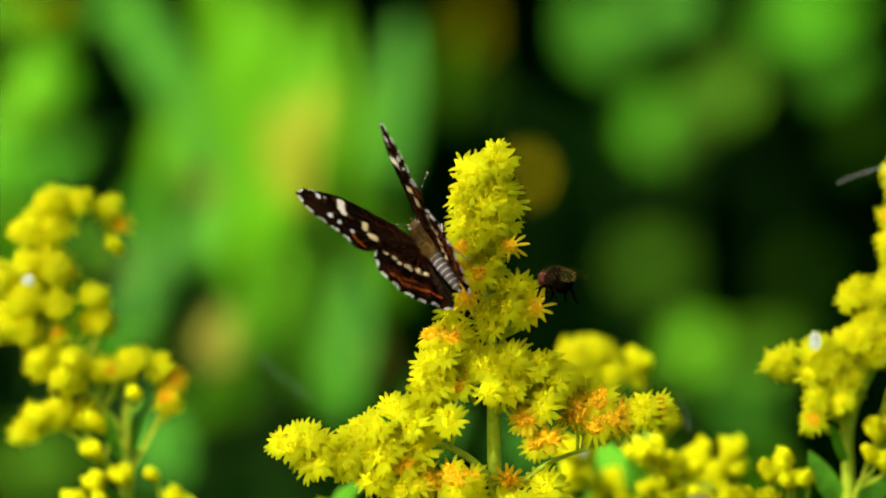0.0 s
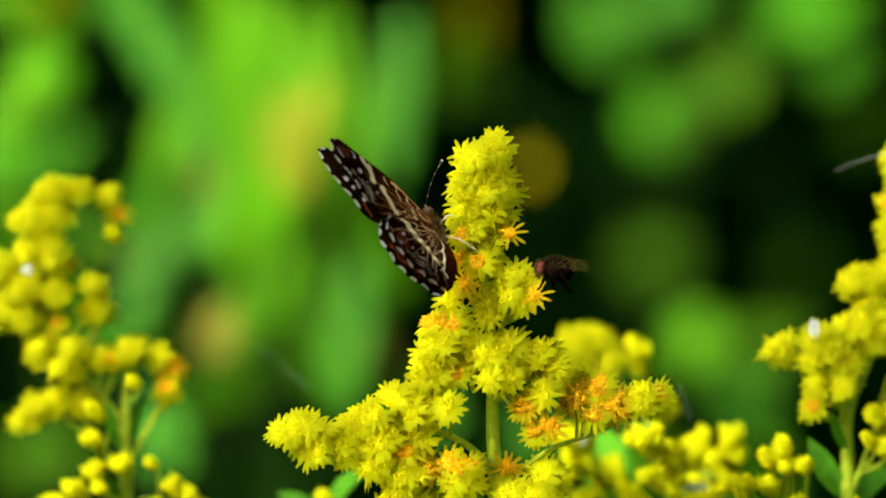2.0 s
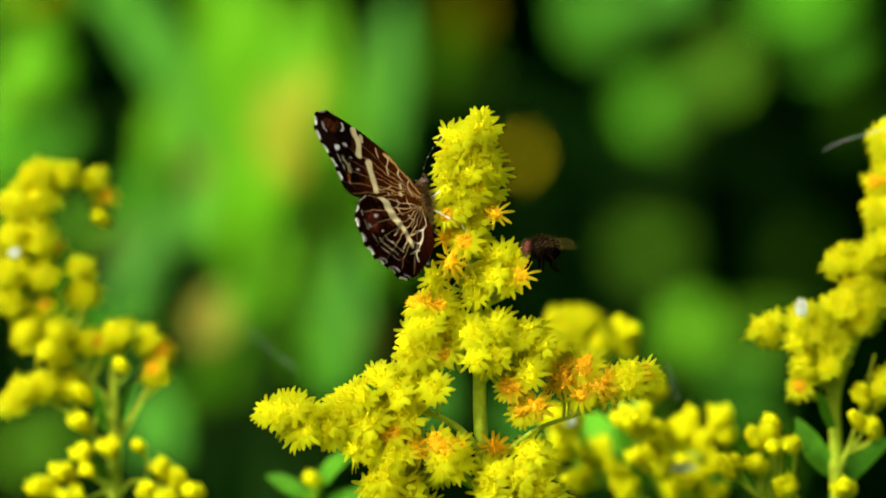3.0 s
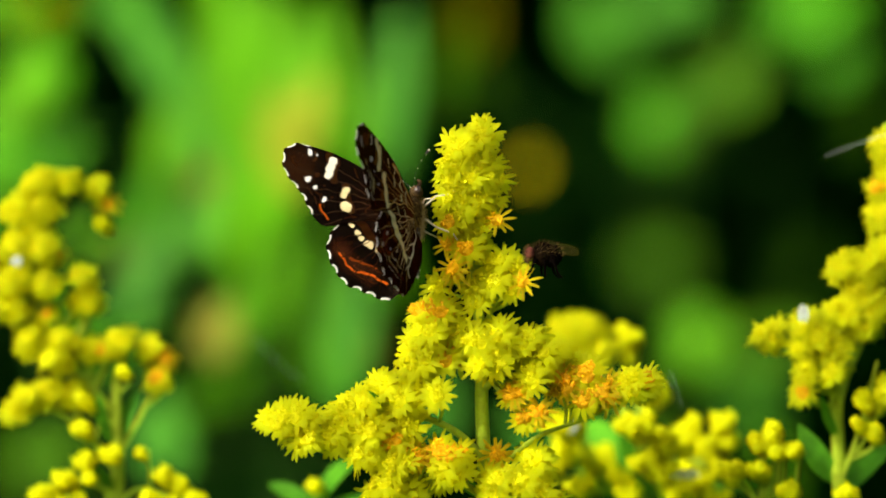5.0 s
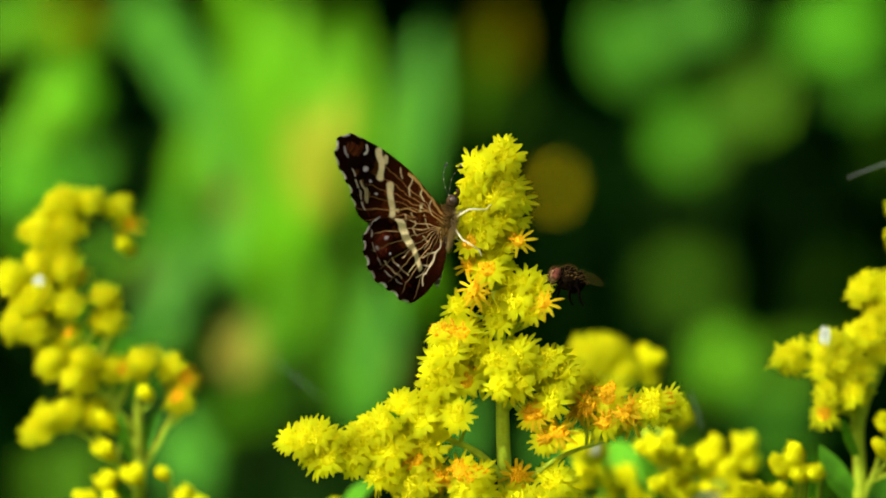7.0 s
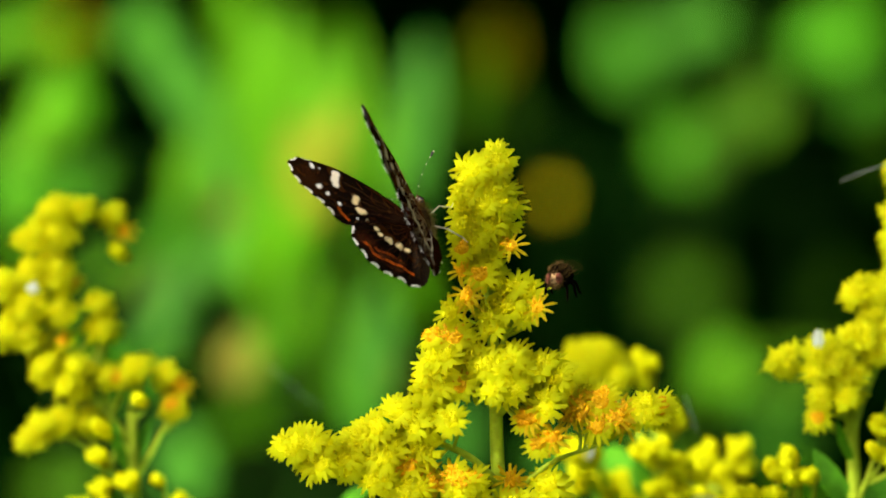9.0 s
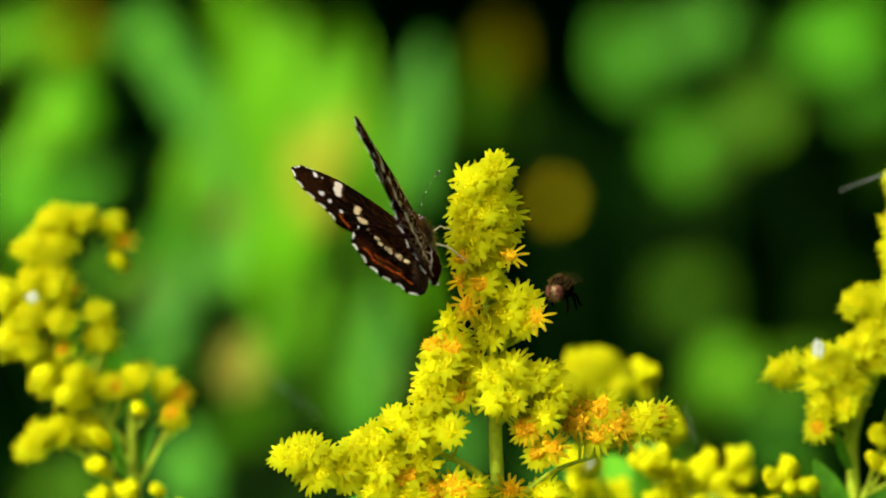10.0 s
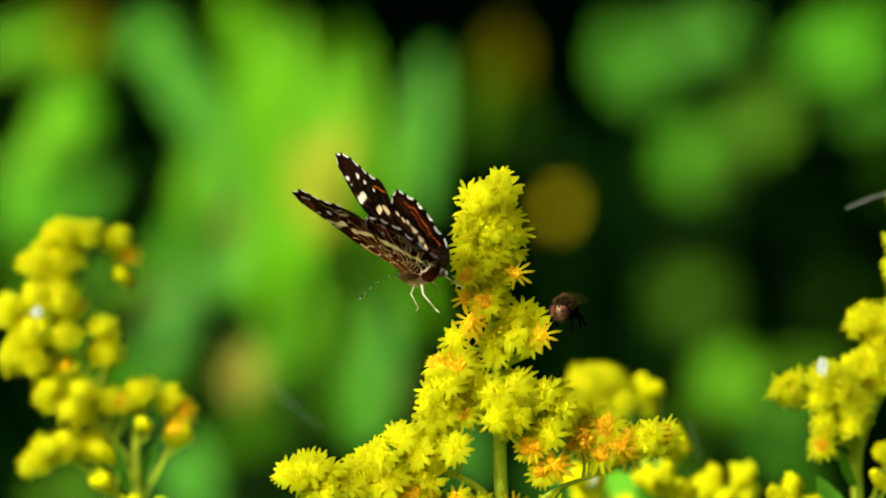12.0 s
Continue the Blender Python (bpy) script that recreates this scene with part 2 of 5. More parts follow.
# ---- ground ----
def build_ground():
    rnd = random.Random(5)
    s = Shape()
    ring = [0.0, 0.5, 1, 1.5, 2, 3, 5, 9, 20, 60, 200, 800, 2500]
    n = 40
    for r in ring:
        for k in range(n):
            a = 2 * math.pi * k / n
            s.v.append(Vector((r * math.cos(a), r * math.sin(a), rnd.uniform(-0.012, 0.012) * min(1, r) * (1 if r < 30 else 20))))
    for i in range(len(ring) - 1):
        for k in range(n):
            a, b = i * n + k, i * n + (k + 1) % n
            s.f.append((a, b, b + n, a + n))
            s.m.append(0)
    ob = new("ground", s.mesh("ground", [SOIL]))
    tagged(ob, "dark earth of a meadow with low green growth", "ground", kind="structure")


def build_meadow_grass():
    rnd = random.Random(7)
    s = Shape()
    for _ in range(7000):
        r, a = 3.2 * math.sqrt(rnd.random()), rnd.uniform(0, 6.283)
        x, y = r * math.cos(a), 0.2 + r * math.sin(a)
        if abs(x) < 0.12 and y < -0.6 and y > -1.2:
            continue
        h = rnd.uniform(0.08, 0.34)
        lean = Vector((rnd.gauss(0, 0.3), rnd.gauss(0, 0.3), 0)) * h
        p = Vector((x, y, -0.01))
        s.blade([p, p + lean * 0.4 + Vector((0, 0, h * 0.6)), p + lean + Vector((0, 0, h))], [0.0022, 0.0018, 0.0003], (rnd.gauss(0, 1), rnd.gauss(0, 1), 0.2), 0.2)
    ob = new("meadow_grass", s.mesh("meadow_grass", [GOLDENROD_LEAF]))
    tagged(ob, "low green meadow grass round the flower stems", "grass", kind="stuff")


# ---- hedge behind the meadow ----
def build_hedge():
    rnd = random.Random(11)
    hedge = thing("hedge", (0, 1.9, 0), "dense dark green hedge, leaf colour darkened for shade, overhang added out of view", "hedge")
    # solid core behind the foliage; its unseen forward overhang is added to block sun
    core = Shape()
    front = ((0.25, 0.0), (0.25, 0.6), (0.25, 1.12), (0.0, 1.18), (-0.55, 1.26), (-0.85, 1.42), (-0.85, 1.8), (-0.4, 2.1), (0.25, 2.45), (0.9, 2.3), (1.15, 1.8), (1.1, 0.9), (1.0, 0.0))
    nx, nf = 36, len(front)
    for ix in range(nx + 1):
        x = -2.6 + 5.2 * ix / nx
        pinch = 1 - 0.75 * abs(ix / nx * 2 - 1) ** 8
        for y, z in front:
            w = 0.06 * noise.noise((x * 3, y * 3, z * 3))
            core.v.append(Vector((x, 0.25 + (y - 0.25) * pinch + w, z * (0.6 + 0.4 * pinch) + (w if z else 0))))
    for ix in range(nx):
        for k in range(nf - 1):
            a = ix * nf + k
            core.f.append((a, a + 1, a + nf + 1, a + nf))
            core.m.append(0)
    core.f += [tuple(range(nf)), tuple(nx * nf + k for k in reversed(range(nf)))]
    core.m += [0, 0]
    part("inner_growth", core, HEDGE_SHADE_LEAF, hedge)
    for k in range(9):
        x = -2.2 + 0.55 * k + rnd.uniform(-0.1, 0.1)
        trunk = Shape()
        top = 2.2 + rnd.uniform(-0.2, 0.2)
        line = smooth_line([(x, 0.12, -0.02), (x + rnd.uniform(-.06, .06), 0.1, 0.8), (x + rnd.uniform(-.1, .1), 0.05, 1.5), (x + rnd.uniform(-.2, .2), -0.2, top)], 5)
        trunk.tube(line, [0.022 - 0.016 * i / len(line) for i in range(len(line))], 7)
        part("trunk", trunk, WOOD, hedge)
    leaves = Shape()
    for _ in range(15000):
        x, z = rnd.uniform(-2.6, 2.6), rnd.uniform(0.02, 2.6)
        if abs(x) > 1.2 and rnd.random() < 0.45:
            continue
        front = -0.45 + 0.18 * noise.noise((x * 2.2, z * 2.2, 4.0))
        back = 0.25
        # leaves over the added overhang, which keeps sun off the hedge front
        if z > 1.15:
            front = float(np.interp(z, (1.15, 1.26, 1.42, 1.8, 2.1, 2.6), (-0.3, -0.7, -1.0, -1.0, -0.6, 0.1)))
            back = front + 0.25
        p = Vector((x, rnd.uniform(front, back), z))
        d = Vector((rnd.gauss(0, 1), rnd.gauss(0, 1) - 0.3, rnd.gauss(0, 0.7) - 0.4)).normalized()
        nrm = Vector((rnd.gauss(0, 0.6), rnd.gauss(-0.5, 0.5), rnd.gauss(0.8, 0.4)))
        ln, w = rnd.uniform(0.035, 0.06), rnd.uniform(0.012, 0.019)
        leaves.blade([p, p + d * ln * 0.45 + Vector((0, 0, .003)), p + d * ln], [w * 0.25, w, w * 0.06], nrm, 0.2)
    for _ in range(6000):
        x, a = rnd.uniform(-2.6, 2.6), rnd.uniform(0, 1)
        y, z = (rnd.uniform(0.9, 1.3), rnd.uniform(0.02, 2.2)) if a < 0.6 else (rnd.uniform(-0.5, 1.1), rnd.uniform(2.05, 2.6))
        d = Vector((rnd.gauss(0, 1), rnd.gauss(0, 1), rnd.gauss(-.4, .7))).normalized()
        p, ln, w = Vector((x, y, z)), rnd.uniform(0.035, 0.06), rnd.uniform(0.012, 0.019)
        leaves.blade([p, p + d * ln * 0.45 + Vector((0, 0, .003)), p + d * ln], [w * 0.25, w, w * 0.06], (rnd.gauss(0, .6), rnd.gauss(.5, .5), .8), 0.2)
    ob = part("foliage", leaves, HEDGE_SHADE_LEAF, hedge)
    tagged(ob, kind="stuff")


# ---- flower heads of the goldenrod ----
def petal_ring(s, rnd, count, z, length, width, open_angle, slot, droop):
    turn = rnd.uniform(0, 6.28)
    for k in range(count):
        a = turn + 2 * math.pi * (k + rnd.uniform(-0.28, 0.28)) / count
        out = Vector((math.cos(a), math.sin(a), 0))
        ln = length * rnd.uniform(0.8, 1.12)
        el = radians(open_angle + rnd.uniform(-9, 9))
        p = out * 0.45 * MM + Vector((0, 0, z))
        pts, ws = [p], [width * 0.4]
        for i in range(1, 5):
            p = p + (out * math.cos(el) + Vector((0, 0, math.sin(el)))) * (ln / 4)
            el -= radians(droop) * rnd.uniform(0.6, 1.3)
            pts.append(p)
            ws.append(width * (0.72, 1.0, 0.95, 0.4)[i - 1])
        s.blade(pts, ws, (-out * math.sin(el) + Vector((0, 0, 1))), 0.06, slot)


def involucre(s, slot, height=2.7, wide=0.85):
    zs = [0, 0.3, 0.9, 1.7, height]
    rs = [0.22, 0.55, wide, wide * 0.95, wide * 0.8]
    s.tube([(0, 0, z * MM) for z in zs], [r * MM for r in rs], 8, slot)
    for k in range(6):
        a = 2 * math.pi * k / 6
        out = Vector((math.cos(a), math.sin(a), 0))
        s.blade([out * 0.6 * MM + Vector((0, 0, .4 * MM)), out * (wide + .08) * MM + Vector((0, 0, 1.2 * MM)), out * (wide + .02) * MM + Vector((0, 0, (height - .2) * MM))],
                [.25 * MM, .3 * MM, .06 * MM], out, 0.2, slot)


def open_head(seed, old=False):
    rnd = random.Random(seed)
    s = Shape()
    involucre(s, 2, 2.3, 0.72)
    if old:
        petal_ring(s, rnd, rnd.randint(10, 12), 2.2 * MM, 2.3 * MM, 0.24 * MM, 6, 0, 9)
    else:
        petal_ring(s, rnd, rnd.randint(10, 13), 2.15 * MM, 2.2 * MM, 0.27 * MM, 6, 0, 5)
        petal_ring(s, rnd, 8, 2.0 * MM, 1.75 * MM, 0.36 * MM, -2, 0, 5)
    s.ball((0, 0, 2.15 * MM), (0.95 * MM, 0.95 * MM, 0.5 * MM), 6, 10, 1)
    for _ in range(11):
        a, r = rnd.uniform(0, 6.28), math.sqrt(rnd.random()) * 0.72 * MM
        b = Vector((math.cos(a) * r, math.sin(a) * r, 2.35 * MM))
        lean = Vector((math.cos(a) * r * 0.7, math.sin(a) * r * 0.7, rnd.uniform(0.35, 0.75) * MM))
        s.tube([b, b + lean * 0.6, b + lean], [.12 * MM, .17 * MM, .30 * MM], 5, 1)
        s.tube([b + lean * 0.9, b + lean * 1.4], [.06 * MM, .05 * MM], 4, 1)
    return s


def bud_head(seed, length=2.9):
    rnd = random.Random(seed)
    s = Shape()
    involucre(s, 2, 2.0, 0.8)
    zs = [1.2, 1.9, 2.5, length, length + 0.5]
    rs = [0.7, 0.98, 1.05, 0.75, 0.25]
    s.tube([(rnd.uniform(-.05, .05) * MM, rnd.uniform(-.05, .05) * MM, z * MM) for z in zs], [r * MM for r in rs], 9, 0)
    petal_ring(s, rnd, 6, 2.4 * MM, 1.2 * MM, 0.28 * MM, 78, 0, 5)
    return s


OPEN_HEADS = [open_head(100 + i).mesh("flower_head", [PETAL, DISC, BRACT]) for i in range(8)]
OLD_HEADS = [open_head(200 + i, True).mesh("flower_head", [OLD_PETAL, OLD_DISC, BRACT]) for i in range(3)]
MIXED_HEADS = [open_head(250 + i).mesh("flower_head", [PETAL, OLD_DISC, BRACT]) for i in range(2)]
BUDS = [bud_head(300 + i).mesh("flower_bud", [BUD, BUD, BRACT]) for i in range(3)]
LONG_BUDS = [bud_head(320 + i, 4.4).mesh("flower_bud", [BUD, BUD, BRACT]) for i in range(2)]
KINDS = {"open": OPEN_HEADS, "old": OLD_HEADS, "mixed": MIXED_HEADS, "bud": BUDS, "long": LONG_BUDS}


TO_LIGHT = Vector((-0.55, -0.85, 0.42))


def nearest(line, p):
    return min(range(len(line)), key=lambda i: (line[i] - p).length_squared)


def flower_branch(plant, origin, line, radius, clusters, rnd, deep=0.004, size=0.9, dense=0.9):
    """A side branch with flower heads in clusters round it. clusters: centre, spread across and up (mm), number, kind."""
    pts = [p - origin for p in smooth_line(line, 8)]
    n = len(pts)
    s = Shape()
    s.tube(pts, [radius * (1.0 - 0.65 * i / (n - 1)) for i in range(n)], 8)
    heads = []
    for (cx, cy, cz), wide, high, count, kind in clusters:
        c = Vector((cx + 0.4 * MM, cy, cz - 0.4 * MM)) - origin
        turn = rnd.uniform(0, 6.28)
        count = max(1, round(count * dense / size ** 1.2))
        if count > 2:
            wide, high = wide * 1.16, high * 1.2
        for k in range(1, count + 1):
            # an even spiral over the cluster's rounded front and sides
            f = (k - 0.5) / count
            a = turn + k * 2.39996
            r = math.sqrt(f) * 0.95 if count > 2 else 0.5 * f
            dx, dz = r * math.cos(a) * wide * MM, r * math.sin(a) * high * MM
            dy = -deep * math.sqrt(max(0.0, 1 - r * r)) * rnd.uniform(0.85, 1.05) * (1 if k % 4 else -0.6)
            tip = c + Vector((dx, dy, dz))
            out = Vector((dx / (wide * MM + 1e-6) * 1.0, -1.0 if k % 5 else 0.5, dz / (high * MM + 1e-6) * 0.8 + 0.55))
            # most heads turn to the light, a few hang outwards
            out = out.normalized() * (0.55 if k % 6 else 1.4) + TO_LIGHT
            out = (out + Vector((rnd.gauss(0, .14), rnd.gauss(0, .14), rnd.gauss(0, .14)))).normalized()
            base = tip - out * 2.2 * MM * size
            i = nearest(pts, base - Vector((0, 0, 4 * MM)))
            mid = pts[i].lerp(base, 0.6) - out * 0.5 * MM
            s.tube(smooth_line([pts[i], mid, base + out * .2 * MM], 4), 0.24 * MM, 5)
            heads.append((base, out, kind))
    branch = part("branch", s, STEM, plant)
    for base, out, kind in heads:
        if kind == "part":
            kind = "old" if rnd.random() < 0.35 else "open"
        me = rnd.choice(KINDS[kind])
        ob = new(me.name.split(".")[0], me)
        ob.parent = branch
        q = out.to_track_quat("Z", "Y")
        k = size * rnd.uniform(0.88, 1.12) * (1.25 if kind in ("bud", "long") else 1.0)
        ob.matrix_basis = Matrix.LocRotScale(base, q @ Euler((0, 0, rnd.uniform(0, 6.28))).to_quaternion(), (k, k, k))
    return branch


def leaf_shape(root, tip, width, normal, sag=0.1, fold=0.25, steps=7, stalk=0.0):
    """A lance-shaped leaf from root to tip with a folded midrib and a raised rib."""
    s = Shape()
    a, b = Vector(root), Vector(tip)
    nrm = Vector(normal).normalized()
    pts, ws = [], []
    for i in range(steps + 1):
        t = i / steps
        pts.append(a.lerp(b, t) + nrm * (math.sin(t * math.pi) * sag * (b - a).length))
        ws.append(width * max(0.04, math.sin(math.pi * min(1.0, t ** 0.8)) ** 0.8))
    s.blade(pts, ws, nrm, fold)
    s.tube([p - nrm * width * 0.02 for p in pts], [width * 0.06 * (1 - 0.8 * i / steps) for i in range(steps + 1)], 5)
    return s


def plant_stem(plant, origin, line, radius):
    s = Shape()
    pts = [p - origin for p in smooth_line(line, 8)]
    n = len(pts)
    s.tube(pts, [radius * (1.25 - 0.75 * i / (n - 1)) for i in range(n)], 10)
    return part("stem", s, STEM, plant)


def stem_leaves(plant, origin, x, y, low, high, count, rnd):
    """The alternate lance leaves along the lower stem."""
    for k in range(count):
        z = low + (high - low) * k / max(1, count - 1)
        a = k * 2.4
        d = Vector((math.cos(a), math.sin(a), 0.35))
        root = Vector((x, y, z)) - origin
        ln = rnd.uniform(0.05, 0.085)
        part("leaf", leaf_shape(root, root + d * ln, ln * 0.1, (-d.x * .3, -d.y * .3, 1), -0.08), GOLDENROD_LEAF, plant)


def build_goldenrods():
    rnd = random.Random(21)
    # the plant on which the insects sit
    o = Vector((0.0074, 0.0000, 0.9631) [:2] + (0.0,))
    plant = thing("goldenrod", o, "tall goldenrod in full yellow bloom with some faded orange heads", "flower", "goldenrods")
    plant_stem(plant, o, [(o.x + .006, .003, -0.01), (o.x + .004, .002, .4), (0.0072, 0.0010, 0.9630), (0.0068, 0.0000, 0.9746), (0.0067, 0.0000, 0.9844), (0.0060, 0.0000, 0.9935), (0.0057, 0.0000, 1.0011), (0.0057, 0.0000, 1.0121)], 1.0 * MM)
    B = lambda line, clusters, r=0.55, deep=0.004, size=1.02: flower_branch(plant, o, line, r * MM, clusters, rnd, deep, size)
    # the spike at the top
    B([(0.0058, 0.0000, 0.9996), (0.0057, 0.0000, 1.0049), (0.0057, 0.0000, 1.0117)], [
        ((0.0068, 0.0000, 1.0125), 0.9, 1.2, 3, "open"), ((0.0050, 0.0000, 1.0112), 2.6, 1.4, 9, "open"), ((0.0049, 0.0000, 1.0087), 3.5, 1.6, 14, "open"),
        ((0.0049, 0.0000, 1.0061), 3.7, 1.7, 15, "open"), ((0.0047, 0.0000, 1.0036), 3.5, 1.6, 13, "open"), ((0.0045, 0.0000, 1.0013), 2.7, 1.4, 9, "open"),
        ((0.0086, 0.0000, 1.0010), 0.5, 0.5, 1, "old"), ((0.0050, 0.0000, 0.9990), 1.4, 1.1, 4, "open")], 0.6, 0.0042, 0.98)
    # below the spike, towards the butterfly
    B([(0.0062, 0.0000, 0.9935), (0.0041, -0.0010, 0.9962), (0.0023, -0.0010, 0.9996)], [
        ((0.0020, -0.0010, 1.0005), .6, .6, 1, "mixed"), ((0.0045, -0.0010, 0.9969), .7, .5, 2, "mixed"), ((0.0023, 0.0010, 0.9977), .5, .5, 1, "old"), ((0.0062, 0.0010, 0.9972), .5, .5, 1, "open")])
    B([(0.0064, 0.0000, 0.9882), (0.0045, -0.0020, 0.9909), (0.0022, -0.0030, 0.9936)], [
        ((0.0025, -0.0050, 0.9945), .5, .5, 1, "old"), ((0.0031, -0.0040, 0.9936), .5, .5, 1, "old"), ((0.0006, -0.0020, 0.9922), .6, .5, 1, "open"), ((0.0057, -0.0030, 0.9919), 1.0, .7, 3, "open"), ((0.0060, -0.0030, 0.9901), .4, .4, 1, "open")], 0.5, 0.002)
    # the one with the fly
    B([(0.0067, 0.0000, 0.9844), (0.0081, -0.0010, 0.9882), (0.0093, -0.0010, 0.9909), (0.0100, -0.0010, 0.9916)], [
        ((0.0087, -0.0010, 0.9952), 1.3, .7, 3, "open"), ((0.0087, -0.0020, 0.9928), 1.5, .8, 4, "open"), ((0.0120, -0.0030, 0.9927), 0.4, 0.4, 1, "old"), ((0.0110, 0.0000, 0.9943), .7, .6, 2, "open"), ((0.0104, -0.0020, 0.9916), .5, .5, 1, "open")], 0.45)
    # middle tier
    B([(0.0066, 0.0000, 0.9806), (0.0037, -0.0030, 0.9837), (-0.0005, -0.0030, 0.9864)], [
        ((0.0003, -0.0020, 0.9887), 2.2, 1.2, 7, "mixed"), ((-0.0005, -0.0030, 0.9853), 2.5, 1.6, 9, "open"), ((-0.0018, -0.0030, 0.9826), 2.0, 1.3, 6, "open"),
        ((0.0031, -0.0020, 0.9866), 1.4, 1.2, 4, "part"), ((0.0037, -0.0020, 0.9849), 1.6, 1.4, 5, "open"), ((0.0014, -0.0020, 0.9826), 1.8, 1.2, 5, "mixed"), ((0.0056, -0.0060, 0.9815), .5, .4, 1, "open"), ((0.0058, -0.0040, 0.9845), 1.2, 1.2, 4, "open")])
    B([(0.0069, 0.0000, 0.9776), (0.0101, -0.0030, 0.9807), (0.0143, -0.0030, 0.9829)], [
        ((0.0090, -0.0030, 0.9848), 2.2, 1.5, 8, "open"), ((0.0124, -0.0020, 0.9841), 2.3, 1.6, 9, "open"), ((0.0147, -0.0020, 0.9825), 1.6, 1.6, 6, "open"),
        ((0.0127, -0.0040, 0.9796), 1.3, 1.0, 3, "open"), ((0.0082, -0.0050, 0.9819), 1.5, 1.0, 4, "open"), ((0.0101, -0.0030, 0.9777), 0.6, .6, 1, "mixed"), ((0.0108, -0.0030, 0.9777), 1.1, .9, 2, "old"), ((0.0138, -0.0040, 0.9753), 1.1, 1.0, 2, "old"), ((0.0119, -0.0040, 0.9743), .8, .7, 2, "mixed")])
    # the arm that bears its flowers along the upper side
    B([(0.0076, 0.0000, 0.9647), (0.0100, -0.0020, 0.9682), (0.0146, -0.0030, 0.9716), (0.0199, -0.0030, 0.9735), (0.0271, -0.0030, 0.9764)], [
        ((0.0173, -0.0020, 0.9787), 1.7, 1.1, 5, "old"), ((0.0203, -0.0020, 0.9802), 1.2, .9, 3, "mixed"), ((0.0207, -0.0030, 0.9769), 1.2, .9, 3, "mixed"),
        ((0.0229, -0.0030, 0.9776), 1.2, .9, 3, "old"), ((0.0260, -0.0030, 0.9787), 2.0, 1.0, 6, "open"), ((0.0283, -0.0020, 0.9791), .9, .9, 3, "mixed"), ((0.0181, 0.0000, 0.9813), 1.2, .8, 3, "open")], 0.5, 0.003)
    # the long arm on the other side
    B([(0.0071, 0.0000, 0.9685), (0.0029, -0.0020, 0.9724), (-0.0024, -0.0030, 0.9743), (-0.0099, -0.0040, 0.9729), (-0.0160, -0.0040, 0.9729), (-0.0216, -0.0040, 0.9741)], [
        ((-0.0207, -0.0040, 0.9744), 1.5, 1.3, 5, "open"), ((-0.0179, -0.0040, 0.9748), 1.8, 1.3, 7, "open"), ((-0.0175, -0.0040, 0.9722), 1.9, 1.2, 6, "open"), ((-0.0137, -0.0030, 0.9721), 1.7, 1.2, 6, "open"),
        ((-0.0118, -0.0030, 0.9751), 2.0, 1.5, 8, "open"), ((-0.0088, -0.0030, 0.9766), 2.0, 1.6, 8, "open"), ((-0.0084, -0.0040, 0.9732), 2.2, 1.6, 8, "open"), ((-0.0062, -0.0020, 0.9785), 2.3, 1.2, 8, "open"),
        ((-0.0039, -0.0030, 0.9770), 2.1, 1.8, 9, "open"), ((0.0003, -0.0060, 0.9778), 0.6, 0.6, 2, "open"), ((-0.0024, -0.0010, 0.9803), 1.4, 1.0, 4, "open"), ((-0.0043, -0.0030, 0.9736), 1.8, 1.3, 6, "open")], 0.55)
    # lower tier
    B([(0.0072, 0.0000, 0.9632), (0.0021, -0.0030, 0.9664), (-0.0039, -0.0040, 0.9687), (-0.0092, -0.0040, 0.9695)], [
        ((-0.0092, -0.0040, 0.9699), 1.9, 1.4, 7, "open"), ((-0.0054, -0.0030, 0.9713), 1.5, 1.0, 4, "mixed"), ((-0.0054, -0.0040, 0.9683), 2.3, 1.5, 8, "open"), ((-0.0020, -0.0030, 0.9694), 1.5, 1.0, 4, "old"),
        ((-0.0062, -0.0040, 0.9653), 2.8, 1.6, 10, "open"), ((0.0021, -0.0040, 0.9698), 1.8, 1.2, 5, "mixed"), ((0.0017, -0.0050, 0.9672), 1.9, 1.2, 6, "open"), ((-0.0036, -0.0030, 0.9641), 1.8, 1.6, 6, "open"), ((0.0082, 0.0010, 0.9696), .8, .6, 2, "old")])
    B([(0.0073, 0.0000, 0.9602), (0.0089, -0.0040, 0.9626), (0.0119, -0.0050, 0.9656)], [
        ((0.0085, -0.0050, 0.9660), 1.9, 1.2, 6, "open"), ((0.0119, -0.0050, 0.9656), 2.2, 1.5, 8, "open"), ((0.0134, -0.0040, 0.9682), 1.3, 1.6, 5, "open"), ((0.0141, -0.0050, 0.9637), 2.6, 1.2, 8, "open"), ((0.0089, -0.0050, 0.9634), 2.5, 1.2, 8, "open")])
    B([(0.0073, 0.0000, 0.9571), (0.0036, -0.0020, 0.9595), (-0.0055, -0.0020, 0.9603)], [
        ((-0.0062, -0.0030, 0.9607), 3.5, 1.8, 12, "open"), ((-0.0002, -0.0030, 0.9603), 2.5, 1.5, 8, "open"), ((-0.0100, -0.0030, 0.9596), 2.5, 1.6, 8, "open"), ((0.0096, -0.0030, 0.9595), 4.5, 1.8, 14, "open")])
    part("leaf", leaf_shape(Vector((0.0101, 0.0010, 0.9677)) - o, Vector((0.0155, 0.0040, 0.9714)) - o, 0.9 * MM, (-.3, -.8, .5)), GOLDENROD_LEAF, plant)
    part("leaf", leaf_shape(Vector((0.0068, 0.0010, 0.9632)) - o, Vector((0.0032, 0.0030, 0.9658)) - o, 0.9 * MM, (-.3, -.8, .5)), GOLDENROD_LEAF, plant)
